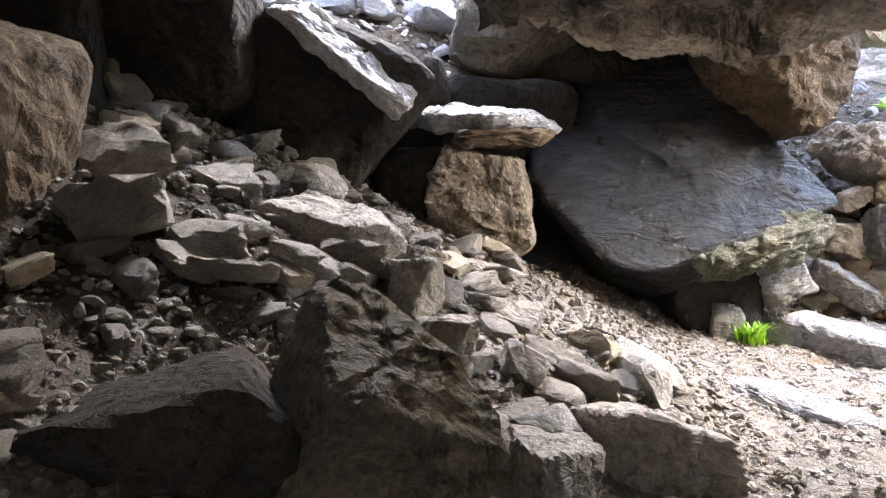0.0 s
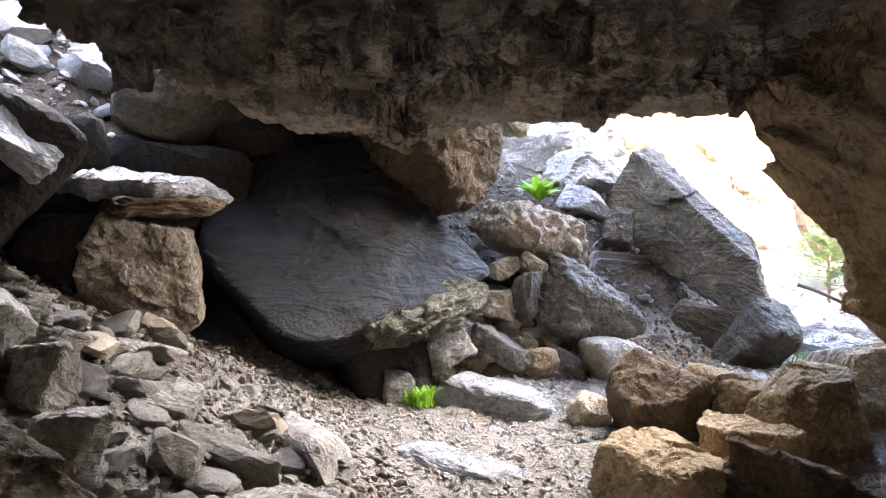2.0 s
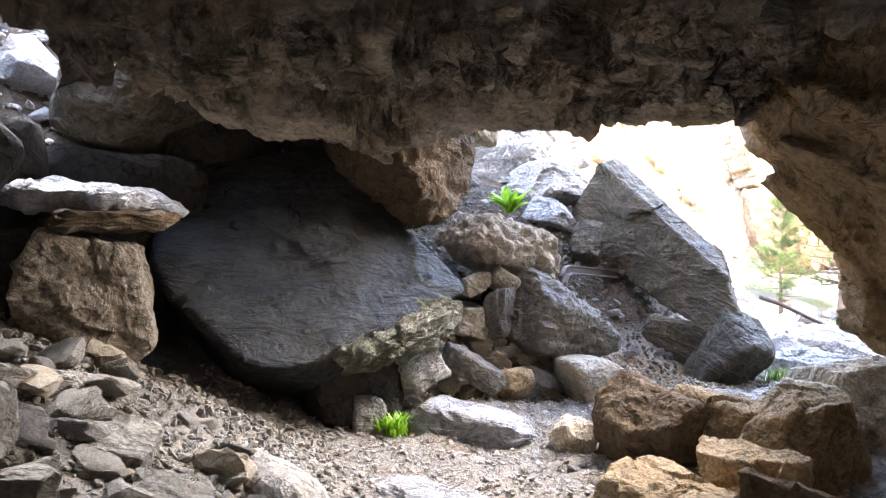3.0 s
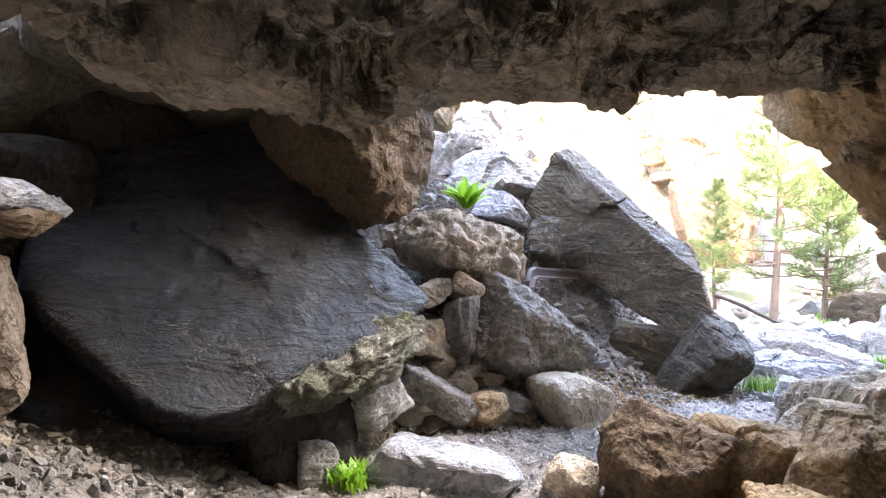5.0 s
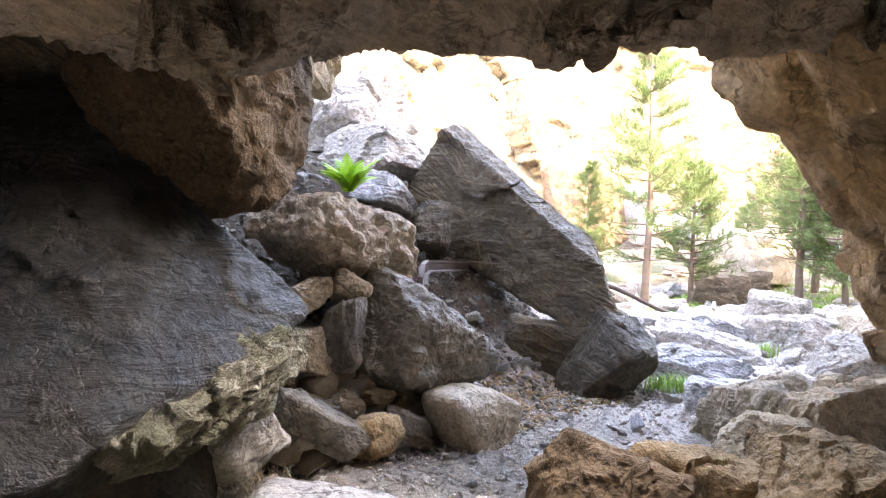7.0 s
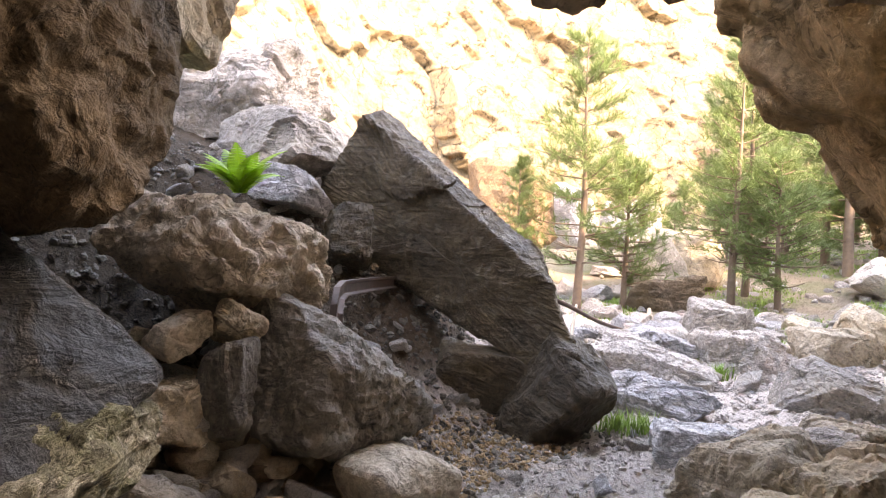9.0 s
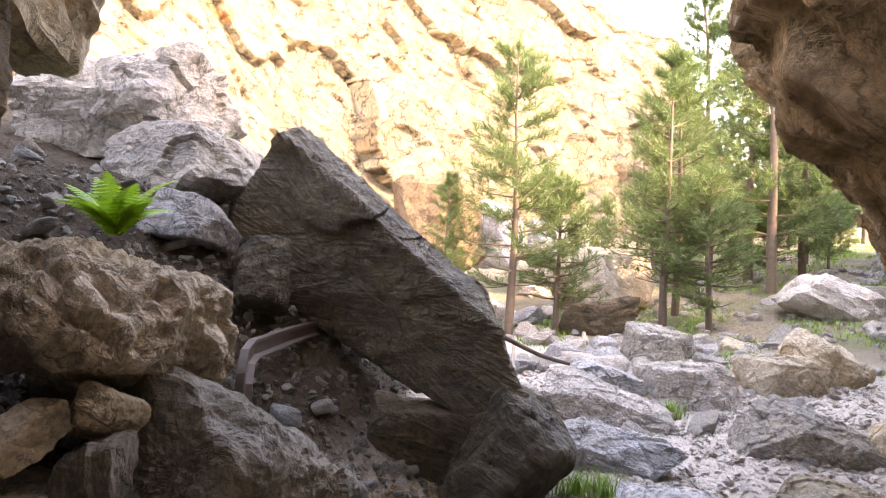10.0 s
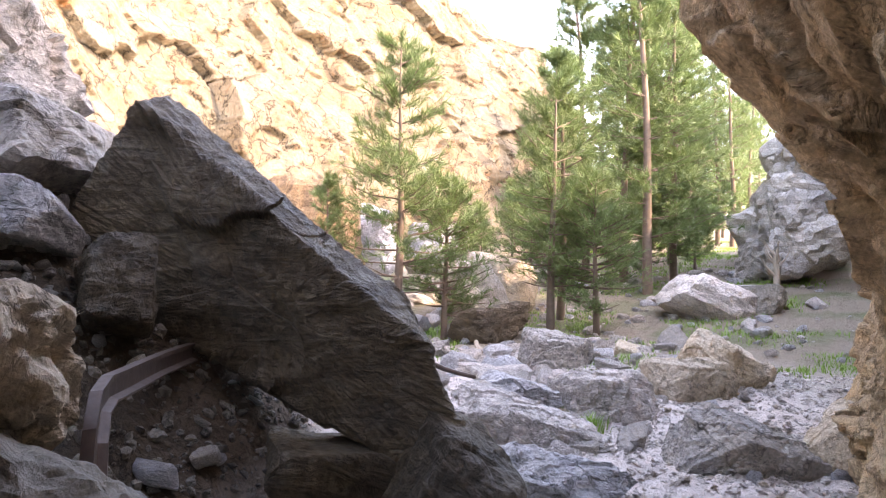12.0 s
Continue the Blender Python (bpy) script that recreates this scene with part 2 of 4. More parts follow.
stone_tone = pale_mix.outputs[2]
# brown soil on the banks, above the trodden floor, its tone deepened for shade
soil_shade_up = nt.nodes.new("ShaderNodeMapRange")
soil_shade_up.inputs["From Min"].default_value, soil_shade_up.inputs["From Max"].default_value = 0.42, 0.75
nt.links.new(sep.outputs["Z"], soil_shade_up.inputs["Value"])
soil_shade_out = nt.nodes.new("ShaderNodeMapRange")
soil_shade_out.inputs["From Min"].default_value, soil_shade_out.inputs["From Max"].default_value = 7.6, 6.2
nt.links.new(sep.outputs["X"], soil_shade_out.inputs["Value"])
soil_shade = nt.nodes.new("ShaderNodeMath")
soil_shade.operation = "MULTIPLY"
nt.links.new(soil_shade_up.outputs[0], soil_shade.inputs[0])
nt.links.new(soil_shade_out.outputs[0], soil_shade.inputs[1])
soil_shade_mix = nt.nodes.new("ShaderNodeMix")
soil_shade_mix.data_type, soil_shade_mix.blend_type = "RGBA", "MULTIPLY"
nt.links.new(soil_shade.outputs[0], soil_shade_mix.inputs[0])
nt.links.new(stone_tone, soil_shade_mix.inputs[6])
soil_shade_mix.inputs[7].default_value = (0.22, 0.18, 0.14, 1)
stone_tone = soil_shade_mix.outputs[2]
edge.inputs["From Min"].default_value, edge.inputs["From Max"].default_value = 11.0, 15.0
nt.links.new(sep.outputs["X"], edge.inputs["Value"])
litter = nt.nodes.new("ShaderNodeTexNoise")
litter.inputs["Scale"].default_value, litter.inputs["Detail"].default_value = 0.7, 8
nt.links.new(where.outputs["Object"], litter.inputs["Vector"])
tone = nt.nodes.new("ShaderNodeValToRGB")
for stop, place_at, colour in zip((0, 1), (0.48, 0.68), ((0.25, 0.205, 0.155, 1), (0.12, 0.135, 0.06, 1))):
    tone.color_ramp.elements[stop].position, tone.color_ramp.elements[stop].color = place_at, colour
nt.links.new(litter.outputs[0], tone.inputs[0])
both = nt.nodes.new("ShaderNodeMix")
both.data_type = "RGBA"
nt.links.new(edge.outputs[0], both.inputs[0])
nt.links.new(stone_tone, both.inputs[6])
nt.links.new(tone.outputs[0], both.inputs[7])
nt.links.new(both.outputs[2], bsdf.inputs["Base Color"])
M_RUST = plain_mat("rusty_steel", (0.075, 0.048, 0.038), 0.55, 0.4, 0.4, 20)
M_FERN = plain_mat("fern_green", (0.24, 0.48, 0.04), 0.5, 0, 0.3, 8, 0.35)
M_GRASS = plain_mat("grass_green", (0.20, 0.34, 0.07), 0.6, 0, 0.35, 3, 0.3)
M_DRY = plain_mat("dry_grass", (0.42, 0.36, 0.25), 0.8, 0, 0.3, 6)
M_BARK = plain_mat("pine_bark", (0.14, 0.10, 0.075), 0.9, 0, 0.45, 9)
M_NEEDLE = plain_mat("pine_needles", (0.115, 0.175, 0.06), 0.55, 0, 0.5, 1.2, 0.3)
M_DEAD = plain_mat("dead_wood", (0.34, 0.28, 0.22), 0.85, 0, 0.3, 10)

# ---- builders ----
def mesh_of(name, verts, faces, material, smooth_faces=False):
    me = bpy.data.meshes.new(name)
    me.from_pydata(np.asarray(verts).tolist(), [], faces if isinstance(faces, list) else faces.tolist())
    me.materials.append(material)
    if smooth_faces:
        me.polygons.foreach_set("use_smooth", [True] * len(me.polygons))
    me.update()
    return me


SPHERES = {}


def sphere(level):
    if level not in SPHERES:
        bm = bmesh.new()
        bmesh.ops.create_icosphere(bm, subdivisions=level, radius=1)
        SPHERES[level] = (np.array([v.co[:] for v in bm.verts]), np.array([[v.index for v in f.verts] for f in bm.faces]))
        bm.free()
    return SPHERES[level]


def rock_mesh(name, half, seed, material, level=4, chips=7, cuts=(), sharp=14, relief=0.05, layer=0.0, layer_dir=(0, 0, 1), pits=0.0, soft=False, jitter=1.0, chunk=0.0, size=0.0):
    """An angular rock: a box of half sizes with tilted faces and chipped corners, then relief.
    cuts: further planes (nx, ny, nz, distance) in units of the half sizes. layer: depth of bedding steps in metres. size: the scale of the relief, if not the mean half size."""
    rnd = np.random.default_rng(seed)
    d, faces = sphere(level)
    planes = []
    for ax in range(3):
        for sg in (-1, 1):
            n = rnd.normal(size=3) * 0.16 * jitter
            n[ax] += sg
            planes.append((n / np.linalg.norm(n), 1 - jitter * rnd.uniform(0.0, 0.15)))
    for _ in range(chips):
        n = rnd.normal(size=3)
        planes.append((n / np.linalg.norm(n), rnd.uniform(0.86, 1.15)))
    for x, y, z, h in cuts:
        n = np.array((x, y, z), float)
        planes.append((n / np.linalg.norm(n), h))
    total = np.zeros(len(d))
    for n, h in planes:
        total += np.maximum(0, d @ n / h) ** sharp
    q = d * (total ** (-1 / sharp))[:, None]
    p = q * np.array(half)
    slope = np.zeros_like(q)
    for n, h in planes:
        slope += (np.maximum(0, q @ n / h) ** (sharp - 1))[:, None] * n / h
    out = slope / np.array(half)
    out /= np.linalg.norm(out, axis=1)[:, None]
    off = rnd.uniform(0, 90, 3)
    size = size or float(np.mean(half))
    rel = relief * size
    f = fbm(p / size * 1.7 + off, 5, 0.55) * rel + ridged(p / size * 3.1 + off, 3) * rel * 0.35
    if layer:
        b = np.array(layer_dir, float)
        b /= np.linalg.norm(b)
        h = p @ b / size * 3.5 + 0.5 * fbm(p / size * 1.2 + off, 3)
        f = f + layer * (np.abs((h % 1) - 0.5) - 0.25) + layer * 0.8 * (gnoise(np.stack([np.floor(h) * 3.7, p[:, 0] * 0.9 + off[0], p[:, 1] * 0.9], 1)))
    if chunk:
        warped = p + 0.25 * np.stack([gnoise(p * 2 + off), gnoise(p * 2 + off + 40), gnoise(p * 2 + off + 80)], 1)
        f = f + chunk * (blocks(warped, 0.55, seed, 0.9) + 0.45 * blocks(warped, 0.22, seed + 3, 0.9) + 0.5 * ridged(warped * (1.2, 1.2, 4.0) + off, 3))
    if pits:
        f = f - pits * np.maximum(0, gnoise(p / size * 3.4 + off) - 0.05) * 2 - pits * 0.5 * np.maximum(0, gnoise(p / size * 7 + off))
    p = p + out * f[:, None]
    return mesh_of(name, p, faces, material, soft)


def rock(name, loc, half, rot, seed, material, label, group="", faces_at=(), **kw):
    """faces_at: flat faces as (a point on it, its outward normal) in the world."""
    turn = np.array(pose(0, 0, 0, *rot).to_3x3())
    for at, n in faces_at:
        u = turn.T @ (np.array(n) / np.linalg.norm(n)) * np.array(half)
        gap = (np.array(at) - np.array(loc)) @ np.array(n) / np.linalg.norm(n)
        kw["cuts"] = (*kw.get("cuts", ()), (*u, gap / np.linalg.norm(u)))
    ob = new(name, rock_mesh(name, half, seed, material, **kw))
    ob.matrix_world = pose(*loc, *rot)
    return tagged(ob, label, "rock" if "boulder" not in name else "boulder", group)


def part(name, verts, faces, material, parent, label="", smooth_faces=False):
    ob = new(name, mesh_of(name, verts, faces, material, smooth_faces))
    ob.parent = parent
    return tagged(ob, label)


def grid_faces(nu, nv):
    i = np.arange((nu - 1) * (nv - 1))
    a = (i // (nv - 1)) * nv + i % (nv - 1)
    return np.stack([a, a + nv, a + nv + 1, a + 1], 1)


def tube(points, radii, sides=8):
    """Vertices and faces of a tapered tube along points."""
    pts = [Vector(p) for p in points]
    verts, faces = [], []
    for k, p in enumerate(pts):
        way = (pts[min(k + 1, len(pts) - 1)] - pts[max(k - 1, 0)]).normalized()
        side = way.orthogonal().normalized()
        up = way.cross(side)
        for s in range(sides):
            a = 2 * math.pi * s / sides
            verts.append(p + (side * math.cos(a) + up * math.sin(a)) * radii[k])
    for k in range(len(pts) - 1):
        for s in range(sides):
            t = (s + 1) % sides
            faces.append([k * sides + s, k * sides + t, (k + 1) * sides + t, (k + 1) * sides + s])
    return [v[:] for v in verts], faces

# ---- ground ----
def bank_line(x):
    """y of the foot of the stony bank beside the way out."""
    return np.interp(x, [-6, 1.5, 3.0, 4.6, 6.2, 8.0, 12, 18, 30, 60], [6.2, 6.0, 5.95, 6.25, 6.7, 8.2, 12.0, 15.0, 17.5, 20])


def ground_z(x, y):
    x, y = np.asarray(x, float), np.asarray(y, float)
    z = 0.02 + 0.17 * smooth(3.5, 6.5, x) + 0.12 * smooth(4.6, 5.8, y) * (1 - smooth(3, 6, x))
    z = z + 0.13 * np.clip(x - 16, 0, 12) + 0.04 * np.maximum(0, x - 28)
    left = np.maximum(0, np.interp(y, [-1, 2, 3.2, 4.2], [-0.1, 0.65, 1.45, 1.75]) - x)
    z = z + 0.40 * left + 0.02 * left ** 2
    over = np.maximum(0, y - bank_line(x))
    steep = np.interp(x, [1.6, 2.6, 4, 6, 8, 12, 20, 60], [1.1, 1.0, 1.0, 1.0, 0.75, 0.35, 0.25, 0.2])
    z = z + np.minimum(over, 2.0) * steep + np.maximum(0, over - 2.0) * steep * 0.3
    return z


def ground_h(x, y):
    """Height of the ground with its small relief."""
    x, y = np.atleast_1d(np.asarray(x, float)), np.atleast_1d(np.asarray(y, float))
    p = np.stack([x, y, np.zeros_like(x)], 1)
    z = ground_z(x, y)
    z = np.where(z > 14, 14 + (z - 14) * 0.1, z)
    return z + 0.05 * fbm(p * 1.1, 4) + 0.025 * ridged(p * 4 + 9, 4) + 0.01 * blocks(p, 0.09, 4)


def ground_all():
    """One sheet: fine under the walk, coarse out to the horizon."""
    def spread(fine0, fine1, step, far0, far1):
        mid = np.arange(fine0, fine1, step)
        lo = fine0 - np.cumsum(step * 1.22 ** np.arange(1, 60))
        hi = fine1 + np.cumsum(step * 1.12 ** np.arange(0, 90))
        return np.concatenate([lo[lo > far0][::-1], mid, hi[hi < far1]])
    xs, ys = spread(-2.2, 10, 0.05, -60, 700), spread(-0.5, 9, 0.05, -300, 500)
    gx, gy = np.meshgrid(xs, ys, indexing="ij")
    x, y = gx.ravel(), gy.ravel()
    z = ground_h(x, y)
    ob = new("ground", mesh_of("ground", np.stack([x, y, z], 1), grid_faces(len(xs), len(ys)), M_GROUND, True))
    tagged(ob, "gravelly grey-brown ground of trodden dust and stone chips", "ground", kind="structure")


ground_all()

# ---- cave roof and cliff above it ----
LIP = np.array([(-3.2, 3.4, 3.3), (-1.0, 3.75, 2.9), (0.33, 4.1, 2.45), (1.13, 4.35, 2.14), (1.8, 4.42, 2.12), (2.3, 4.42, 2.26),
                (2.75, 4.1, 2.30), (3.3, 3.65, 2.31), (3.75, 3.35, 2.30), (4.6, 2.9, 2.4)])


def roof():
    n_s = 520
    s = np.linspace(0, 1, n_s)
    knots = np.linspace(0, 1, len(LIP))
    lip = np.stack([np.interp(s, knots, LIP[:, k]) for k in range(3)], 1)
    u = np.concatenate([-6.5 * (np.linspace(1, 0, 320) ** 1.3), np.linspace(0, 1, 61)[1:] ** 1.5 * 5.5])
    pts = []
    for k in range(n_s):
        x, y, z = lip[k]
        back = np.maximum(0, -u)
        up = np.maximum(0, u)
        px = x - 0.25 * back + 0.15 * np.minimum(up, 1.5)
        py = y - 0.97 * back + 0.25 * np.minimum(up, 1.5) * (0.2 if x < 1.2 else 1)
        pz = z + 0.32 * (1 - np.exp(-back / 0.6)) * (0.35 + 0.65 * smooth(0, 2, x)) - 0.03 * back + 0.10 * smooth(0.05, 0.5, back) + up
        pts.append(np.stack([px, py, pz], 1))
    p = np.concatenate(pts)
    warp = np.stack([fbm(p * 0.8 + 5, 3), fbm(p * 0.8 + 25, 3), fbm(p * 0.8 + 45, 3)], 1) * 0.35
    q = p + warp
    flow = np.stack([q @ np.array((0.75, -0.66, 0.0)) * 0.55, q @ np.array((0.66, 0.75, 0.0)) * 1.6, q[:, 2]], 1)
    depth = np.tile(0.25 + 0.75 * smooth(0.1, 0.7, -u), n_s)
    h = 0.10 * fbm(p * 0.9 + 3, 3) + depth * 0.19 * ridged(flow * 1.2, 4, 0.5) + depth * 0.10 * blocks(q, 0.6, 11, 0.8) + depth * 0.08 * ridged(flow * 2.7 + 4, 3) + 0.012 * blocks(q, 0.2, 31) + depth * 0.035 * ridged(flow * 5.5 + 2, 3) + 0.012 * ridged(q * 11, 2)
    p = p - np.array((0, 0, 1)) * h[:, None] * 0.9 + np.array((0.3, 0.5, 0)) * (h * 0.6)[:, None]
    sheet = p.reshape(n_s, len(u), 3)
    facing = np.cross(np.gradient(sheet, axis=0), np.gradient(sheet, axis=1)).reshape(-1, 3)
    facing /= np.linalg.norm(facing, axis=1)[:, None] + 1e-9
    facing *= -np.sign(facing[np.tile(-u, n_s) > 1.5, 2].mean())
    inner = np.tile(smooth(0.2, 0.8, -u), n_s)
    bulge = np.zeros(len(p))
    for scale, deep, seed in ((0.9, 0.20, 3), (2.1, 0.08, 71)):
        fold = 2.4 * fbm(p * scale + seed, 3, 0.45) + 1.3 * (p @ np.array((0.35, 0.75, 0.55))) * scale
        step = fold % 1
        bulge += deep * (step - 0.5) * smooth(0, 0.2, 1 - step)
    p = p + facing * (bulge * inner)[:, None]
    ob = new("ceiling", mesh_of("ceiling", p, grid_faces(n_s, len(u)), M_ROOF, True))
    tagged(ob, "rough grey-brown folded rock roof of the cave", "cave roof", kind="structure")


roof()


def side_wall():
    """The right-hand rock wall, from behind the walker out along the cliff, leaning over towards its top."""
    # past x = 12 the wall is unseen, added to shade the ground outside
    base = np.array([(2.6, -4.0), (3.1, -1.5), (3.55, 0.8), (3.75, 2.2), (4.2, 3.1), (4.75, 3.6), (5.8, 3.95), (7.4, 4.25), (9.6, 4.35), (11.5, 3.9), (15, 2.6), (32, -0.5)])
    top = np.array([3.0, 3.0, 3.0, 3.0, 4.5, 6.0, 6.6, 6.6, 6.6, 6.8, 7.0, 7.0])
    lean_z = np.array([2.1, 2.1, 2.1, 2.1, 2.2, 2.4, 2.8, 3.1, 3.3, 3.3, 3.0, 3.0])
    t = np.linspace(0, 1, 430)
    k = np.linspace(0, 1, len(base))
    bx, by = np.interp(t, k, base[:, 0]), np.interp(t, k, base[:, 1])
    ker = np.hanning(33) / np.hanning(33).sum()
    sx = np.convolve(np.pad(bx, 16, "edge"), ker, "valid")
    sy = np.convolve(np.pad(by, 16, "edge"), ker, "valid")
    tx, ty = np.gradient(sx), np.gradient(sy)
    ln = np.hypot(tx, ty)
    nx, ny = -ty / ln, tx / ln
    tp, lz = np.interp(t, k, top), np.interp(t, k, lean_z)
    v = np.linspace(0, 1, 200) ** 1.4
    z = -0.3 + v[None, :] * (tp + 0.3)[:, None]
    jut = np.interp(t, k, [0.4, 0.4, 0.45, 0.62, 0.64, 0.64, 0.75, 0.95, 0.7, 0.5, 0.3, 0.3])[:, None]
    over = jut * smooth(0.5, 1.1, z / lz[:, None]) - 0.12 * smooth(0.15, 0.4, z / lz[:, None]) + 0.1
    foot = np.interp(t, k, [0, 0, 0.15, 0.4, 0.66, 0.68, 0.4, 0.15, 0, 0, 0, 0])[:, None]
    over = over - foot * (1 - smooth(0.2, 0.55, z / lz[:, None]))
    over = over - 0.25 * np.maximum(0, z / lz[:, None] - 1.3)
    x = sx[:, None] + nx[:, None] * over
    y = sy[:, None] + ny[:, None] * over
    p = np.stack([x.ravel(), y.ravel(), z.ravel()], 1)
    nrm = np.stack([np.repeat(nx, 200), np.repeat(ny, 200), np.zeros(430 * 200)], 1)
    warp = np.stack([fbm(p * 0.9 + 5, 3), fbm(p * 0.9 + 25, 3), fbm(p * 0.9 + 45, 3)], 1) * 0.3
    h = 0.09 * fbm(p * 0.9 + 8, 3) + 0.085 * blocks(p + warp, 0.75, 5, 0.7) + 0.05 * blocks(p + warp, 0.3, 9, 0.7) + 0.03 * ridged(p * 4, 4)
    p = p + nrm * h[:, None]
    ob = new("wall_right", mesh_of("wall_right", p, grid_faces(430, 200), M_WALL, True))
    tagged(ob, "warm brown overhanging cave wall of cracked rock", "cave wall", kind="structure")


side_wall()


def inner_wall():
    """The dark left and rear walls that close the cave."""
    base = np.array([(2.8, -4.2), (0.5, -4.4), (-2.2, -3.6), (-3.0, -1.0), (-3.0, 2.0), (-2.9, 4.0), (-3.4, 6.5), (-4, 9)])
    t = np.linspace(0, 1, 200)
    k = np.linspace(0, 1, len(base))
    bx, by = np.interp(t, k, base[:, 0]), np.interp(t, k, base[:, 1])
    z = np.linspace(-0.3, 4.2, 90)
    x, y, zz = np.repeat(bx, 90), np.repeat(by, 90), np.tile(z, 200)
    p = np.stack([x, y, zz], 1)
    h = 0.25 * fbm(p * 0.8, 4) + 0.15 * blocks(p, 0.7, 3)
    p = p + np.stack([h, h * 0.3, h * 0], 1)
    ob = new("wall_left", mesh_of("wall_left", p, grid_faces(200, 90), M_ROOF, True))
    tagged(ob, "dark brown rock wall closing the cave", "cave wall", kind="structure")


inner_wall()

# ---- large boulders in the cave ----
rock("dark_boulder", (1.8, 6.2, 1.35), (2.4, 2.4, 2.4), (0, 0, 0), 21, M_BLACK, "huge black-brown boulder leaning over the gravel, a bluish sky sheen in its colour", level=7, chips=0, sharp=60, jitter=0.0, chunk=0.006, layer=0.02, soft=True, layer_dir=(0.12, -0.35, 0.95), size=0.9, relief=0.03,
     faces_at=(((2.89, 5.61, 1.15), (0.172, -0.77, 0.612)), ((1.80, 5.55, 1.37), (-0.16, -0.76, 0.645)), ((2.9, 5.62, 1.16), (0.78, 0.12, 0.60)), ((2.9, 5.62, 1.15), (0.50, -0.12, -0.86)),
               ((2.30, 5.33, 0.92), (0.46, -0.74, -0.50)), ((1.4, 4.93, 0.68), (-0.12, -0.40, -0.90)), ((1.03, 4.95, 0.81), (-0.75, -0.15, -0.60)),
               ((0.60, 5.4, 1.5), (-0.97, -0.1, 0.2)), ((1.5, 6.1, 2.24), (-0.2, 0.1, 0.97)), ((1.5, 7.7, 1.2), (0, 1, 0)), ((2.2, 6.6, 0.35), (0.1, 0.5, -0.85))))
rock("mossy_edge_block", (2.33, 5.44, 0.83), (0.64, 0.15, 0.15), (18, -20, 29), 381, M_EDGE, "ragged mossy edge block with pale broken ridges under the huge boulder", level=6, chips=5, sharp=24, relief=0.10, chunk=0.035, size=0.3, layer=0.03, layer_dir=(0.3, 1, 0.6))
# added rock, near-black in place of the shade below the overhang
rock("under_boulder", (2.05, 5.75, 0.28), (0.42, 0.3, 0.34), (0, 0, 10), 38, M_SHADE, "near-black rock added to fill the shade under the huge boulder", level=4)
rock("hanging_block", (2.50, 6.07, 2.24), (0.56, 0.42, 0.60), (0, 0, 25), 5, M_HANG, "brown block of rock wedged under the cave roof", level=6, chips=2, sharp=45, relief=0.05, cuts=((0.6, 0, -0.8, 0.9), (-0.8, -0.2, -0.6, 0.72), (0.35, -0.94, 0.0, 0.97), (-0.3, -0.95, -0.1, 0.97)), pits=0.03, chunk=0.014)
rock("wedged_block", (3.45, 6.95, 2.98), (0.36, 0.36, 0.40), (0, 10, 25), 6, M_TAN, "light brown block of rock behind the wedged one", level=5, chips=4, relief=0.07, chunk=0.02)
rock("pedestal_rock", (0.16, 5.3, 1.02), (0.44, 0.3, 0.48), (5, 14, 5), 31, M_PEDESTAL, "upright tan-grey boulder with a rough front below a flat slab", level=6, chips=1, sharp=50, relief=0.04, chunk=0.015, cuts=((-0.7, 0, -0.6, 0.78), (0.72, -0.1, 0.45, 0.86), (0.75, 0, -0.6, 0.95)))
rock("flat_cap_slab", (0.12, 5.45, 1.73), (0.50, 0.4, 0.075), (4, 3, -8), 32, M_BLUE, "thin grey slab lying flat, its top lit by the sky", level=5, chips=4, relief=0.12, layer=0.01)
rock("under_slab", (0.3, 5.45, 1.58), (0.42, 0.35, 0.06), (0, -3, 10), 33, M_BROWN, "thin brown slab between a boulder and a flat slab", level=4, chips=4, relief=0.12)
rock("shaded_boulder", (-1.15, 5.15, 1.78), (0.72, 0.55, 0.72), (0, 40, 20), 41, M_SHADE, "near-black boulder, shade in its colour, under an added pale slab", level=5, chips=4)
# added slab: the boulder's sky-lit top edge as a strip of pale colour
rock("sloping_slab", (-0.74, 4.72, 2.10), (0.58, 0.2, 0.06), (22, 40, 0), 411, M_BLUE, "long pale slab added for the dark boulder's sky-lit sloping edge", level=5, chips=2, sharp=40, relief=0.1, jitter=0.6)
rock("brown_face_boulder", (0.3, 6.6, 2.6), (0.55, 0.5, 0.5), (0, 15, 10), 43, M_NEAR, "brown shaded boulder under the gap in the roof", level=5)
rock("narrow_dark_boulder", (0.98, 6.8, 2.3), (0.58, 0.4, 0.68), (0, -8, 20), 44, M_SHADE, "narrow boulder, near-black for the shade it stands in", level=4)
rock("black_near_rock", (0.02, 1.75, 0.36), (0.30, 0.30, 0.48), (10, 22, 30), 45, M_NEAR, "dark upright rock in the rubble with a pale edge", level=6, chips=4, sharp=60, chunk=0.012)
# rock added in the dark pit, its shadow put into the colour
rock("black_near_rock", (-0.55, 1.75, 0.42), (0.42, 0.30, 0.30), (5, -8, 20), 452, M_SHADE, "added rock beside an upright one, near-black to carry deep shade", level=5, chips=3, sharp=50)
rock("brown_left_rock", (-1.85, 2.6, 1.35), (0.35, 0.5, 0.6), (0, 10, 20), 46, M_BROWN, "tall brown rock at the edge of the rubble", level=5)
rock("dark_back_boulder", (-1.9, 4.6, 2.2), (0.6, 0.5, 0.65), (0, -10, 10), 47, M_SHADE, "dark boulder hanging over the back of the rubble", level=5)
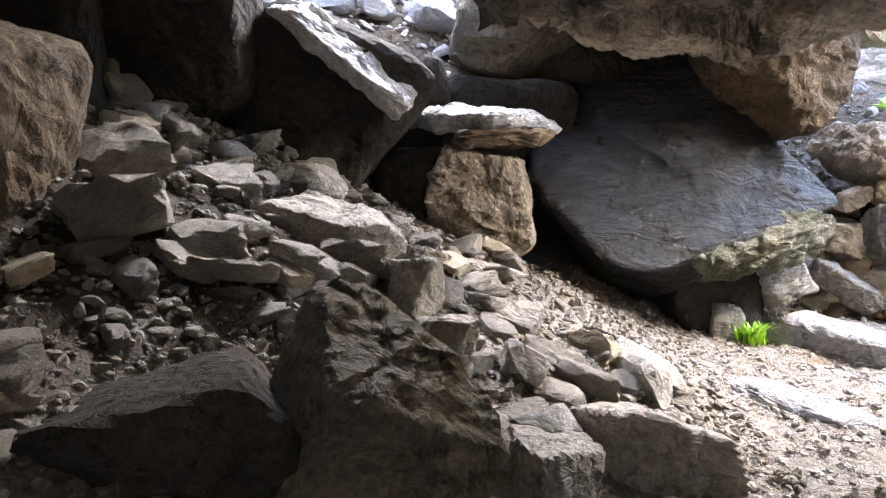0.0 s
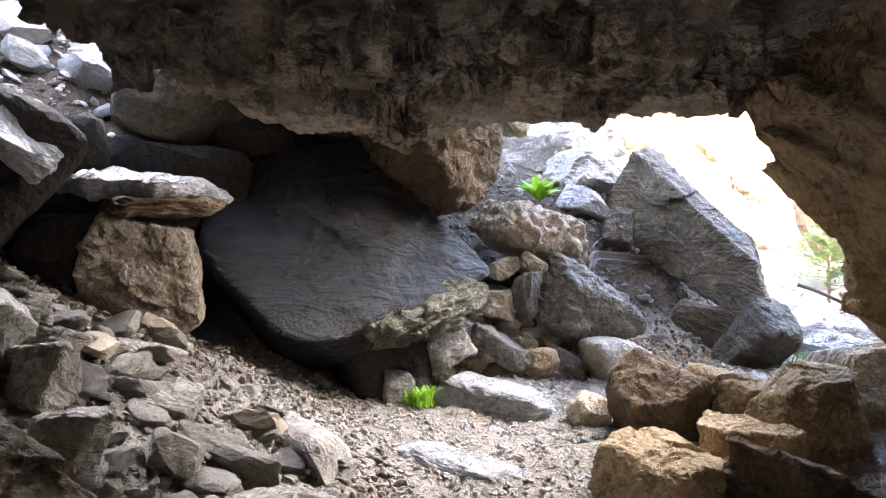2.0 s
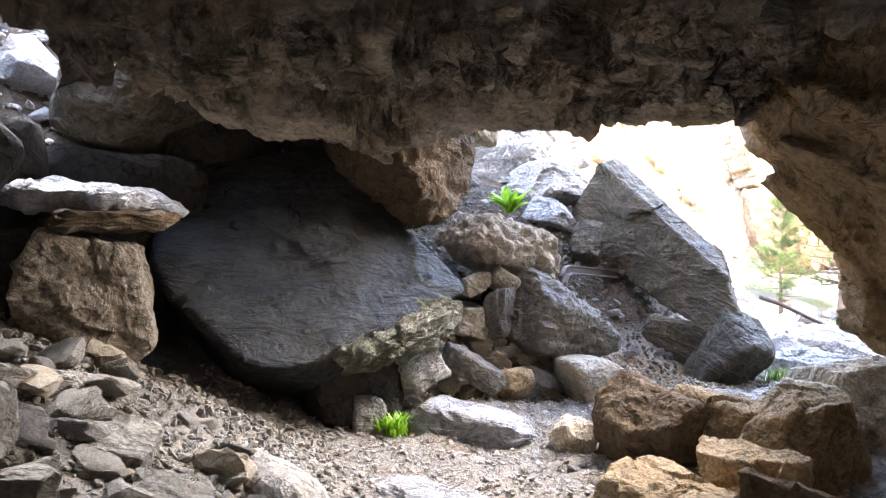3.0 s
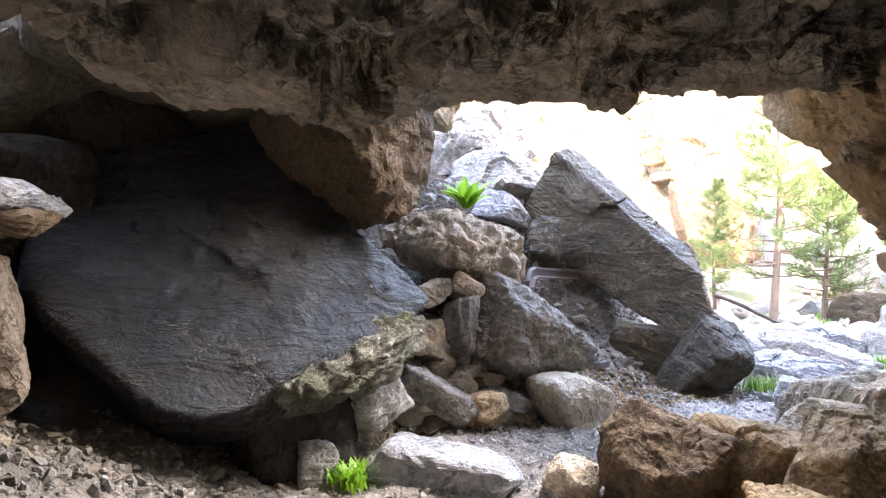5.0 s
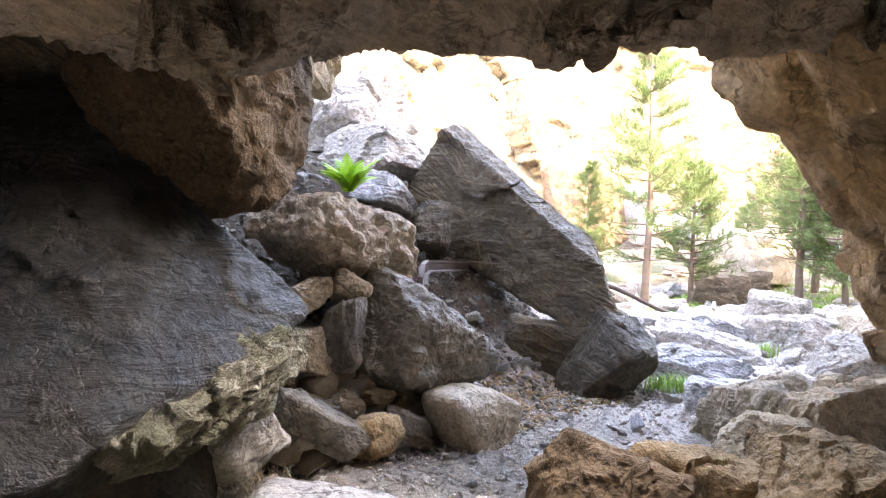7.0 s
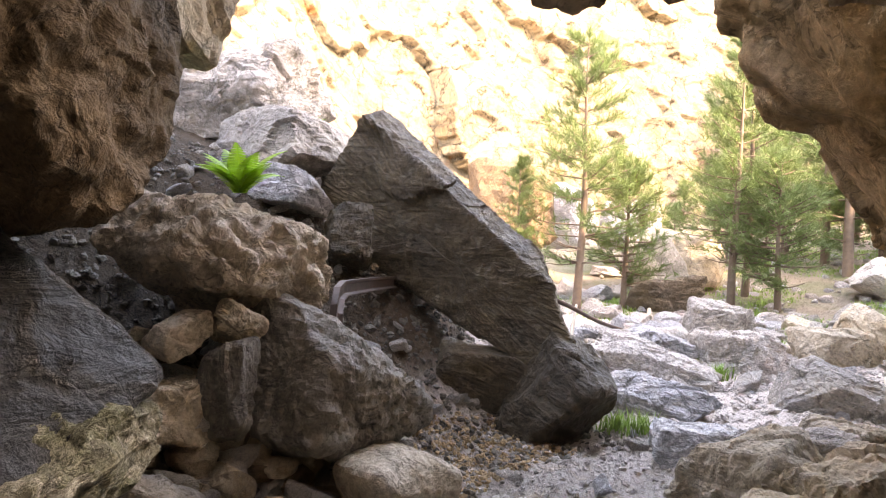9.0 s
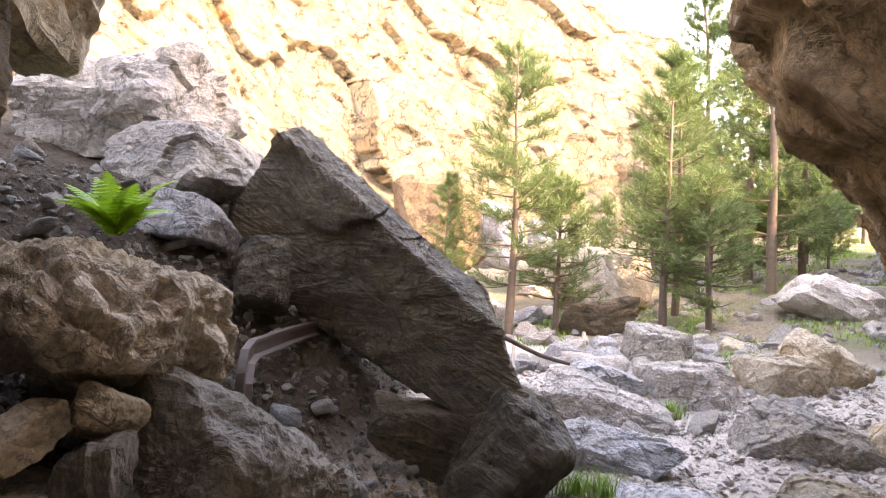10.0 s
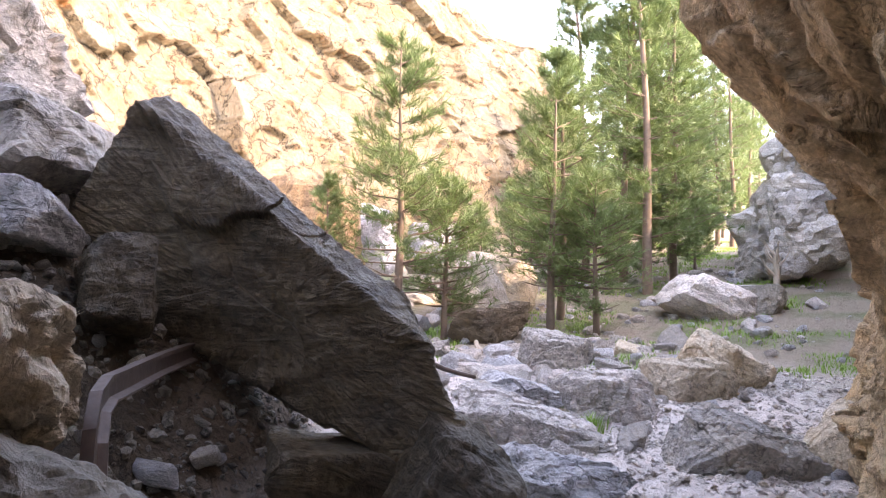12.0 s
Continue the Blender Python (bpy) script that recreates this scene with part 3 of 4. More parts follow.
rock("dark_corner_boulder", (-2.4, 3.6, 2.0), (0.5, 0.5, 0.7), (0, 0, 30), 48, M_SHADE, "dark boulder closing the back of the rubble", level=4)
# boulders added to fill the dark background, shade in their colour
rock("back_boulder", (0.15, 6.35, 1.35), (0.75, 0.42, 0.85), (0, 10, 5), 36, M_SHADE, "added boulder behind the flat slab, near-black for shade", level=4)
rock("back_boulder", (-0.6, 6.1, 1.75), (0.5, 0.42, 0.6), (0, -10, 25), 37, M_SHADE, "added boulder behind the rubble, near-black for shade", level=4)
rock("back_boulder", (1.3, 7.65, 2.55), (1.5, 0.5, 1.0), (0, 0, -8), 39, M_SHADE, "added near-black boulder closing the gap above the huge one", level=4)
# added above the view, cuts down the sky light through the roof gap
rock("roof_boulder", (-1.2, 4.75, 4.7), (2.6, 1.2, 0.8), (0, 4, 0), 34, M_ROOF, "massive unseen boulder added above the rubble to narrow the sky gap", level=5)
# added out of view, shades the bank and the leaning slab
rock("roof_boulder", (4.0, 6.9, 5.6), (1.8, 1.5, 0.8), (0, -6, 20), 351, M_ROOF, "massive unseen boulder added to keep sky light off the bank", level=5)
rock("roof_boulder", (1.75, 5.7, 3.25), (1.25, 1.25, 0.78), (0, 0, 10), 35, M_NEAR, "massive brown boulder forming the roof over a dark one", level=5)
for loc, half, rot, seed in (((-0.55, 3.5, 1.0), (0.38, 0.26, 0.13), (8, 12, -15), 401), ((-1.1, 3.5, 1.12), (0.17, 0.14, 0.12), (0, 20, 10), 402),
                             ((-1.5, 3.45, 1.25), (0.12, 0.1, 0.12), (0, 30, 40), 403), ((0.2, 2.55, 0.55), (0.12, 0.12, 0.2), (0, 15, 20), 404),
                             ((0.66, 2.35, 0.22), (0.16, 0.2, 0.14), (10, 10, 30), 405), ((1.1, 2.75, 0.2), (0.26, 0.2, 0.14), (0, 10, 20), 406),
                             ((-0.1, 3.85, 0.72), (0.2, 0.14, 0.15), (0, 20, 60), 407), ((0.3, 4.3, 0.62), (0.2, 0.16, 0.12), (0, 14, 30), 408),
                             ((0.0, 3.3, 0.7), (0.2, 0.12, 0.16), (0, 35, 70), 409), ((0.45, 3.6, 0.5), (0.18, 0.14, 0.1), (10, 20, 10), 410)):
    rock("rubble_block", loc, half, rot, seed, M_RUBBLE, "large flat-sided pale stone lying in the cave rubble", "cave rubble", level=5, chips=3, sharp=70, relief=0.06, chunk=0.006)
rock("pink_grey_rock", (-0.85, 4.35, 1.22), (0.22, 0.16, 0.13), (0, 25, -20), 49, M_PALE, "pinkish grey rock on the upper rubble", level=4)
rock("dark_low_boulder", (-0.45, 5.35, 1.15), (0.35, 0.3, 0.35), (0, 0, 30), 50, M_SHADE, "dark boulder behind the upright brown one", level=4)

# ---- rocks outside and by the mouth ----
rock("leaning_slab", (5.95, 7.25, 1.45), (2.2, 2.2, 2.2), (0, 0, 0), 51, M_SLAB, "long dark slab of layered rock leaning on the bank", level=7, chips=0, sharp=70, jitter=0.0, size=0.55, relief=0.035, chunk=0.014,
     layer=0.02, layer_dir=(-0.83, -0.43, 0.09),
     faces_at=(((5.56, 7.86, 2.46), (-0.83, -0.43, 0.06)), ((5.67, 7.63, 2.38), (0.05, -0.66, 0.75)), ((6.21, 6.52, 1.51), (0.60, -0.72, 0.35)),
               ((5.48, 7.98, 2.40), (-0.45, 0.72, 0.50)), ((5.30, 8.1, 1.66), (-0.38, 0.35, -0.85)), ((5.75, 6.75, 0.48), (-0.30, 0.30, -0.90)),
               ((5.84, 8.0, 2.42), (0.83, 0.43, -0.09)), ((6.2, 6.3, 0.55), (0.2, -0.55, -0.80))))
# added rock, stops lit ground showing through the dark hollow
rock("under_slab_rock", (6.0, 6.95, 0.42), (0.42, 0.3, 0.36), (0, 20, -40), 514, M_SLAB, "dark rock added to close the light gap under the long slab", level=5, chips=5, sharp=40)
rock("slab_foot_block", (6.24, 6.38, 0.40), (0.30, 0.34, 0.46), (12, 30, -30), 513, M_SLAB, "grey-brown broken block under the foot of the long slab", level=5, chips=7, sharp=30, relief=0.06, chunk=0.012)
rock("round_boulder", (4.18, 6.35, 0.78), (0.44, 0.36, 0.34), (0, 14, 20), 52, M_DARKGREY, "smooth grey rounded boulder at the foot of the bank", level=6, chips=5, sharp=12, relief=0.07, chunk=0.014, layer=0.015, cuts=((0.6, -0.3, 0.75, 0.97), (-0.2, -0.75, 0.6, 0.98)))
rock("pitted_boulder", (3.75, 6.75, 1.52), (0.58, 0.45, 0.30), (0, 20, 12), 53, M_PITTED, "pale tan boulder with hollows and pits, overhanging small stones", level=6, pits=0.085, relief=0.08, sharp=9)
rock("bank_block", (5.5, 8.75, 2.3), (0.62, 0.5, 0.3), (0, 5, 10), 54, M_GREY, "large grey angular block on the bank", level=5, sharp=40, chips=4, chunk=0.02)
rock("upper_bank_block", (5.4, 9.4, 2.95), (0.6, 0.5, 0.4), (0, -10, 10), 55, M_GREY, "pale grey block high on the bank", level=5, sharp=40, chips=4, chunk=0.02)
rock("bank_stone", (4.95, 7.95, 1.95), (0.24, 0.2, 0.17), (0, 10, 30), 61, M_BLUE, "pale blue-grey stone on the bank", level=5, sharp=40, chips=4)
rock("bank_stone", (5.22, 7.6, 1.6), (0.16, 0.18, 0.24), (0, 25, 60), 62, M_SLAB, "brown upright stone leaning against the long slab", level=5, chips=9, sharp=18, relief=0.09)
rock("flat_floor_rock", (2.85, 5.3, 0.14), (0.5, 0.3, 0.13), (3, 4, -32), 56, M_BLUE, "flat blue-grey layered rock lying on the floor", level=5, layer=0.02)
rock("knob_boulder", (4.35, 5.95, 0.30), (0.3, 0.25, 0.24), (0, 0, 10), 58, M_TAN, "rounded knobbly tan boulder on the floor", level=5, sharp=8)
rock("pale_floor_slab", (2.1, 4.05, 0.03), (0.2, 0.5, 0.06), (0, 0, 25), 60, M_BLUE, "pale flat slab set into the gravel floor", level=4)
rock("green_grey_rock", (1.2, 3.95, 0.17), (0.22, 0.5, 0.16), (0, 18, 15), 63, M_GREY, "long grey-green rock half sunk in the gravel", level=4)
for loc, half, rot, seed, mat, label in (
        ((3.29, 6.42, 0.80), (0.20, 0.16, 0.16), (0, 10, 10), 601, M_TAN, "rounded yellow-brown stone wedged in the bank"),
        ((3.52, 6.28, 0.88), (0.10, 0.12, 0.26), (0, 12, 20), 602, M_DARKGREY, "narrow grey stone standing in the bank"),
        ((3.14, 5.92, 0.46), (0.30, 0.16, 0.09), (10, 32, -12), 603, M_DARKGREY, "dark grey-green slab leaning in the bank"),
        ((3.50, 5.90, 0.32), (0.16, 0.14, 0.13), (0, 0, 30), 604, M_OCHRE, "squat yellow-brown stone at the foot of the bank"),
        ((2.55, 5.74, 0.50), (0.24, 0.16, 0.14), (0, -20, 10), 605, M_GREY, "pale stone under the tip of the huge boulder"),
        ((3.62, 6.42, 1.18), (0.12, 0.10, 0.09), (0, 20, 0), 606, M_TAN, "pale brown stone under the pitted boulder"),
        ((3.32, 6.42, 1.16), (0.13, 0.10, 0.09), (0, -20, 0), 607, M_TAN, "pale brown stone under the pitted boulder"),
        ((2.10, 5.50, 0.18), (0.12, 0.11, 0.17), (0, 10, 0), 608, M_GREY, "small upright grey stone beside a green plant")):
    rock("bank_stone", loc, half, rot, seed, mat, label, "bank stones", level=5, chips=6, sharp=16, relief=0.08, chunk=0.008)
for loc, half, rot, seed, mat, label in (
        ((3.85, 4.42, 0.20), (0.46, 0.34, 0.36), (10, 24, 30), 57, M_BROWN, "dark-sided brown rock with a peaked top beside the way out"),
        ((4.30, 4.22, 0.24), (0.30, 0.28, 0.26), (0, 0, 70), 64, M_OCHRE, "brown blocky rock beside the way out"),
        ((3.20, 3.32, 0.06), (0.42, 0.32, 0.20), (5, 8, 30), 65, M_OCHRE, "low brown rock with a sloping top"),
        ((3.75, 2.72, 0.0), (0.36, 0.33, 0.22), (0, 10, 10), 66, M_BROWN, "dark brown rock against the cave wall"),
        ((3.85, 3.42, 0.14), (0.28, 0.26, 0.24), (0, 12, 50), 67, M_OCHRE, "orange-brown block against the cave wall"),
        ((4.42, 3.62, 0.32), (0.36, 0.28, 0.30), (8, 0, 20), 68, M_OCHRE, "orange-brown block at the foot of the cave wall"),
        ((4.85, 4.0, 0.30), (0.30, 0.26, 0.28), (8, 14, 40), 681, M_OCHRE, "orange-brown block with a broken top at the mouth"),
        ((5.05, 4.25, 0.32), (0.3, 0.26, 0.26), (0, 10, 20), 69, M_TAN, "rough pale brown rock at the mouth"),
        ((5.75, 4.62, 0.36), (0.44, 0.3, 0.26), (0, 8, 60), 70, M_TAN, "rough layered pale rock at the mouth"),
        ((5.5, 4.05, 0.42), (0.3, 0.3, 0.3), (0, 18, 60), 71, M_TAN, "pale brown rock at the foot of the wall"),
        ((6.5, 5.35, 0.28), (0.34, 0.28, 0.14), (4, 0, 30), 72, M_BLUE, "flat blue-grey rock on the path's edge"),
        ((6.35, 4.55, 0.34), (0.3, 0.25, 0.22), (4, 0, 30), 73, M_PALE, "pale rock at the foot of the wall"),
        ((4.72, 4.55, 0.18), (0.2, 0.18, 0.16), (4, 0, 50), 74, M_PALE, "pale stone at the mouth"),
        ((3.45, 4.75, 0.12), (0.16, 0.14, 0.14), (4, 0, 10), 75, M_TAN, "pale brown stone at the mouth")):
    rock("mouth_rock", loc, half, rot, seed, mat, label, "rocks at the cave mouth", level=6, chips=6, sharp=44, relief=0.07, chunk=0.016)
for loc, half, rot, seed, mat, label in (
        ((8.55, 6.8, 0.34), (0.62, 0.36, 0.18), (0, 12, -60), 81, M_PALE, "grey flat-topped slab with a dark broken front"),
        ((7.25, 6.2, 0.30), (0.48, 0.22, 0.16), (10, 8, -75), 82, M_BLUE, "blue-white slab tilted towards the path"),
        ((9.85, 6.5, 0.30), (0.46, 0.38, 0.30), (0, 0, -50), 83, M_PALE, "pale rounded boulder beside the path"),
        ((11.35, 5.98, 0.32), (0.46, 0.32, 0.26), (0, 10, -50), 84, M_TAN, "reddish brown boulder beside the path"),
        ((12.3, 5.78, 0.40), (0.52, 0.36, 0.30), (0, 20, -50), 85, M_TAN, "brown block with a flat top beside the path"),
        ((8.75, 5.1, 0.26), (0.52, 0.26, 0.22), (0, 16, -60), 86, M_GREY, "grey-brown rock lying along the path"),
        ((9.1, 4.4, 0.30), (0.36, 0.32, 0.32), (0, 0, -30), 87, M_TAN, "brown block at the foot of the cliff"),
        ((7.1, 4.6, 0.3), (0.25, 0.25, 0.2), (0, 0, -30), 88, M_TAN, "brown stone at the foot of the cliff"),
        ((12.4, 7.9, 0.35), (0.45, 0.36, 0.28), (0, 0, -50), 89, M_GREY, "lichen-grey rock among the stones"),
        ((9.4, 7.2, 0.35), (0.4, 0.3, 0.2), (0, 10, -50), 90, M_BLUE, "pale flat rock among the stones"),
        ((15.3, 10.6, 0.9), (0.5, 0.45, 0.75), (0, -25, -20), 91, M_GREY, "lichen-spotted upright rock under the pines"),
        ((14.4, 10.0, 0.5), (0.55, 0.4, 0.3), (0, 0, -20), 92, M_SLAB, "dark grey rock under the pines"),
        ((17.6, 11.2, 1.2), (1.0, 0.6, 0.5), (0, 10, -30), 93, M_TAN, "brown ledge of rock under the pines"),
        ((18.6, 6.8, 0.70), (0.95, 0.7, 0.5), (10, 24, -40), 59, M_PALE, "large white rock lying in the grass"),
        ((19.3, 6.1, 0.65), (0.6, 0.5, 0.4), (0, 0, 0), 94, M_GREY, "grey rock beside the large white one"),
        ((14.5, 13.8, 2.2), (1.0, 0.8, 1.0), (0, 0, 20), 95, M_BROWN, "dark brown boulder on the slope below the cliff"),
        ((16.6, 14.0, 2.0), (0.8, 0.7, 0.8), (0, 0, 20), 96, M_BLUE, "white angular boulder on the slope below the cliff"),
        ((19.0, 13.5, 1.8), (0.9, 0.8, 0.6), (0, 10, 20), 97, M_BLUE, "pale boulder among the pines")):
    rock("outside_rock", loc, half, rot, seed, mat, label, "rocks outside the cave", level=6 if loc[0] < 13 else 4, chips=6, sharp=44, relief=0.06, chunk=0.016)

# ---- stones of the bank under the pitted boulder ----
rnd = random.Random(5)


def stone_kinds(name, material, count, seed, level=3, flat=0.7):
    out = []
    for k in range(count):
        r = random.Random(seed + k)
        half = (r.uniform(0.75, 1.0), r.uniform(0.55, 0.85), r.uniform(0.35, 0.8) * flat)
        out.append(rock_mesh(name, half, seed + k, material, level, 4, sharp=r.choice((40, 60, 90)), relief=0.06))
    return out


RUBBLE_KINDS = stone_kinds("rubble_stone", M_RUBBLE, 9, 210, flat=0.6)
PALE_KINDS = stone_kinds("rubble_stone", M_PALE, 9, 200)
GREY_KINDS = stone_kinds("rubble_stone", M_GREY, 5, 230)
TAN_KINDS = stone_kinds("rubble_stone", M_TAN, 5, 250)
BLUE_KINDS = stone_kinds("rubble_stone", M_BLUE, 4, 270)
DARK_KINDS = stone_kinds("rubble_stone", M_DARKGREY, 4, 310)
BROWN_KINDS = stone_kinds("rubble_stone", M_BROWN, 3, 290)
FAR_KINDS = stone_kinds("slope_stone", M_PALE, 4, 330, 2) + stone_kinds("slope_stone", M_GREY, 4, 350, 2) + stone_kinds("slope_stone", M_BLUE, 4, 370, 2)
TRAIL = [e for _, e, _, _ in PATH]


def clear_of_trail(x, y, gap):
    return all(math.hypot(x - e[0], y - e[1]) > gap for e in TRAIL)


def scatter(name, count, x0, x1, y0, y1, lo, hi, kinds, label, group, keep=None, sink=0.35, steep=35, bias=2.0):
    """Loose stones, each a thing, resting on the ground."""
    made = 0
    while made < count:
        x, y = rnd.uniform(x0, x1), rnd.uniform(y0, y1)
        size = lo + (hi - lo) * rnd.random() ** bias
        if (keep and not keep(x, y)) or not clear_of_trail(x, y, size + 0.12):
            continue
        ob = new(name, rnd.choice(kinds))
        m = pose(x, y, float(ground_h(x, y)[0]) + size * (0.55 - sink), rnd.gauss(0, steep * 0.5), rnd.gauss(0, steep * 0.5), rnd.uniform(0, 360))
        ob.matrix_world = m @ Matrix.Diagonal((size, size, size, 1))
        tagged(ob, label, "stone", group)
        made += 1


def gravel(name, count, place, lo, hi, material, label, seed, shapes=8):
    """A great many small stones in one mesh."""
    r = np.random.default_rng(seed)
    base, faces = sphere(0)
    forms = []
    for k in range(shapes):
        p = base * (1 + 0.28 * r.normal(size=(len(base), 1)).clip(-1, 1)) * r.uniform((0.7, 0.5, 0.3), (1.0, 0.9, 0.6))
        forms.append(p)
    xy = place(r, count)
    z = ground_h(xy[:, 0], xy[:, 1])
    size = lo + (hi - lo) * r.random(count) ** 2.5
    turns = np.array([np.array(Euler((r.normal() * 0.5, r.normal() * 0.5, r.uniform(0, 6.28))).to_matrix()) for _ in range(400)])
    pick = r.integers(0, 400, count)
    form = np.array(forms)[np.arange(count) % shapes]
    verts = np.einsum("kij,kvj->kvi", turns[pick], form) * size[:, None, None]
    verts += np.stack([xy[:, 0], xy[:, 1], z + size * 0.12], 1)[:, None, :]
    polys = (faces[None] + (np.arange(count) * len(base))[:, None, None]).reshape(-1, 3)
    ob = new(name, mesh_of(name, verts.reshape(-1, 3), polys, material))
    return tagged(ob, label, "gravel", kind="stuff")


def box_place(x0, x1, y0, y1, keep=None):
    def place(r, n):
        out = np.zeros((0, 2))
        while len(out) < n:
            q = r.uniform((x0, y0), (x1, y1), (n, 2))
            if keep is not None:
                q = q[keep(q[:, 0], q[:, 1])]
            out = np.concatenate([out, q])
        return out[:n]
    return place


scatter("rubble_stone", 290, -2.2, 1.45, 0.9, 5.0, 0.04, 0.17, RUBBLE_KINDS + PALE_KINDS[:4] + DARK_KINDS[:2] + TAN_KINDS[:2], "broken pale grey stone lying in the cave rubble", "cave rubble", bias=1.5, keep=lambda x, y: y > 1.2 + x and x < 1.4 - 0.65 * max(0, y - 3.7))
scatter("rubble_block", 24, -2.0, 1.3, 2.2, 4.8, 0.15, 0.28, RUBBLE_KINDS, "large flat-sided pale stone lying in the cave rubble", "cave rubble", keep=lambda x, y: y > 2.2 + x * 0.7 and x < 1.1 - 0.7 * max(0, y - 3.5))
scatter("bank_stone", 110, 2.7, 4.7, 6.05, 6.9, 0.06, 0.17, TAN_KINDS + GREY_KINDS + BROWN_KINDS, "brown and grey stone stacked in the bank", "bank stones", sink=0.1)
scatter("bank_stone", 45, 2.85, 4.0, 5.95, 6.5, 0.11, 0.2, GREY_KINDS + TAN_KINDS + BROWN_KINDS, "brown and grey stone stacked in the bank", "bank stones", sink=-0.1)
scatter("bank_stone", 80, 3.5, 6.3, 6.6, 9.0, 0.04, 0.13, GREY_KINDS + BLUE_KINDS, "grey stone lying on the bank", "bank stones")
scatter("floor_stone", 70, 1.6, 6.8, 4.0, 6.2, 0.03, 0.10, PALE_KINDS + BLUE_KINDS, "small pale stone on the cave floor", "floor stones")
scatter("creek_stone", 230, 7.2, 15.0, 5.9, 9.4, 0.05, 0.26, PALE_KINDS + BLUE_KINDS + GREY_KINDS + TAN_KINDS[:2], "pale stone lying outside the cave", "creek stones", keep=lambda x, y: y < bank_line(x) + 0.6)
scatter("slope_stone", 170, 7.0, 22.0, 7.0, 14.0, 0.08, 0.4, FAR_KINDS, "grey stone lying under the pines", "slope stones", keep=lambda x, y: y > bank_line(x) - 3.5 and y < bank_line(x) + 3)
scatter("slope_stone", 210, 13.0, 24.0, 5.0, 10.5, 0.05, 0.22, FAR_KINDS, "grey stone lying under the pines", "slope stones")
scatter("path_stone", 60, 7.0, 20.0, 4.3, 7.0, 0.03, 0.12, FAR_KINDS, "small stone beside the path", "path stones")
scatter("gap_stone", 170, -3.0, 1.6, 6.6, 10.0, 0.08, 0.32, FAR_KINDS, "pale stone on the slope below the roof gap", "stones under the roof gap")
gravel("rubble_chips", 15000, box_place(-2.3, 1.75, 0.2, 5.4), 0.01, 0.05, M_DARKGREY, "small broken grey stones filling the rubble slope", 3)
gravel("ochre_gravel", 3000, box_place(4.5, 6.0, 5.95, 6.7), 0.006, 0.035, M_OCHRE, "small orange-brown stones at the foot of the bank", 9)
gravel("gap_chips", 2500, box_place(-3.0, 1.8, 6.4, 10.0), 0.03, 0.12, M_PALE, "broken pale stones on the slope below the roof gap", 8)
gravel("floor_gravel", 15000, box_place(0.9, 7.0, 2.6, 6.6), 0.006, 0.034, M_PALE, "small grey gravel on the cave floor", 4)
gravel("bank_gravel", 7000, box_place(2.4, 6.6, 5.9, 8.6), 0.008, 0.05, M_DARKGREY, "small grey-brown stones on the bank", 5)
gravel("path_gravel", 9500, box_place(6.5, 13.5, 4.2, 9.0), 0.008, 0.055, M_PALE, "small pale gravel on the path outside", 6)


# ---- far cliff ----
def far_cliff():
    line = np.array([(-4, 14), (4, 15), (9, 16.5), (18, 20), (27, 19.0), (36, 16.0), (44, 14.2), (50, 19)])
    t = np.linspace(0, 1, 440)
    k = np.linspace(0, 1, len(line))
    x, y = np.interp(t, k, line[:, 0]), np.interp(t, k, line[:, 1])
    top = np.interp(t, k, [16, 16, 16, 16, 16, 15.0, 13.5, 10])
    v = np.linspace(0, 1, 210)
    z = 0.5 + v[None, :] * top[:, None]
    back = z * 0.5
    p = np.stack([(x[:, None] + back * 0.15).ravel(), (y[:, None] + back).ravel(), z.ravel()], 1)
    warp = np.stack([fbm(p * 0.4 + 5, 3), fbm(p * 0.4 + 25, 3), fbm(p * 0.4 + 45, 3)], 1) * 0.6
    h = 0.6 * fbm(p * 0.2, 3) + 0.55 * blocks(p + warp, 4.2, 5, 0.45) + 0.15 * blocks(p + warp, 1.7, 9, 0.5) + 0.035 * blocks(p + warp, 0.5, 19) + 0.025 * ridged(p * 2, 3)
    p = p + np.stack([-0.3 * h, -0.95 * h, 0 * h], 1)
    ob = new("far_cliff", mesh_of("far_cliff", p, grid_faces(440, 210), M_CLIFF, True))
    tagged(ob, "tall sunlit cream and orange cliff of broken rock", "cliff", kind="structure")


far_cliff()


def crag():
    """The grey crag beyond the mouth, on the shaded side: stacked blocks in one mass of rock."""
    r = random.Random(8)
    for k in range(46):
        x, level = r.uniform(21.8, 28.5), r.uniform(0, 1)
        h = 1.5 + level * (6.0 - abs(x - 24.5) * 0.4)
        y = 7.0 - 0.38 * h - r.uniform(0, 0.9) - max(0, 23 - x) * 0.8
        s = r.uniform(0.5, 1.15) * (1.15 - 0.3 * level)
        rock("crag_boulder", (x, y, h), (s, s * 0.9, s * 0.85), (r.uniform(-20, 20), r.uniform(-20, 20), r.uniform(0, 360)), 700 + k, M_GREY,
             "grey weathered boulder of the stacked crag", "crag boulders", level=4, chips=4, sharp=30, relief=0.09, chunk=0.06)
    core = rock("crag_core", (26.5, 0.8, 3.0), (4.2, 2.0, 3.6), (0, 0, 10), 740, M_GREY, "grey mass of rock behind the stacked crag", level=5, chips=6, relief=0.08)


crag()


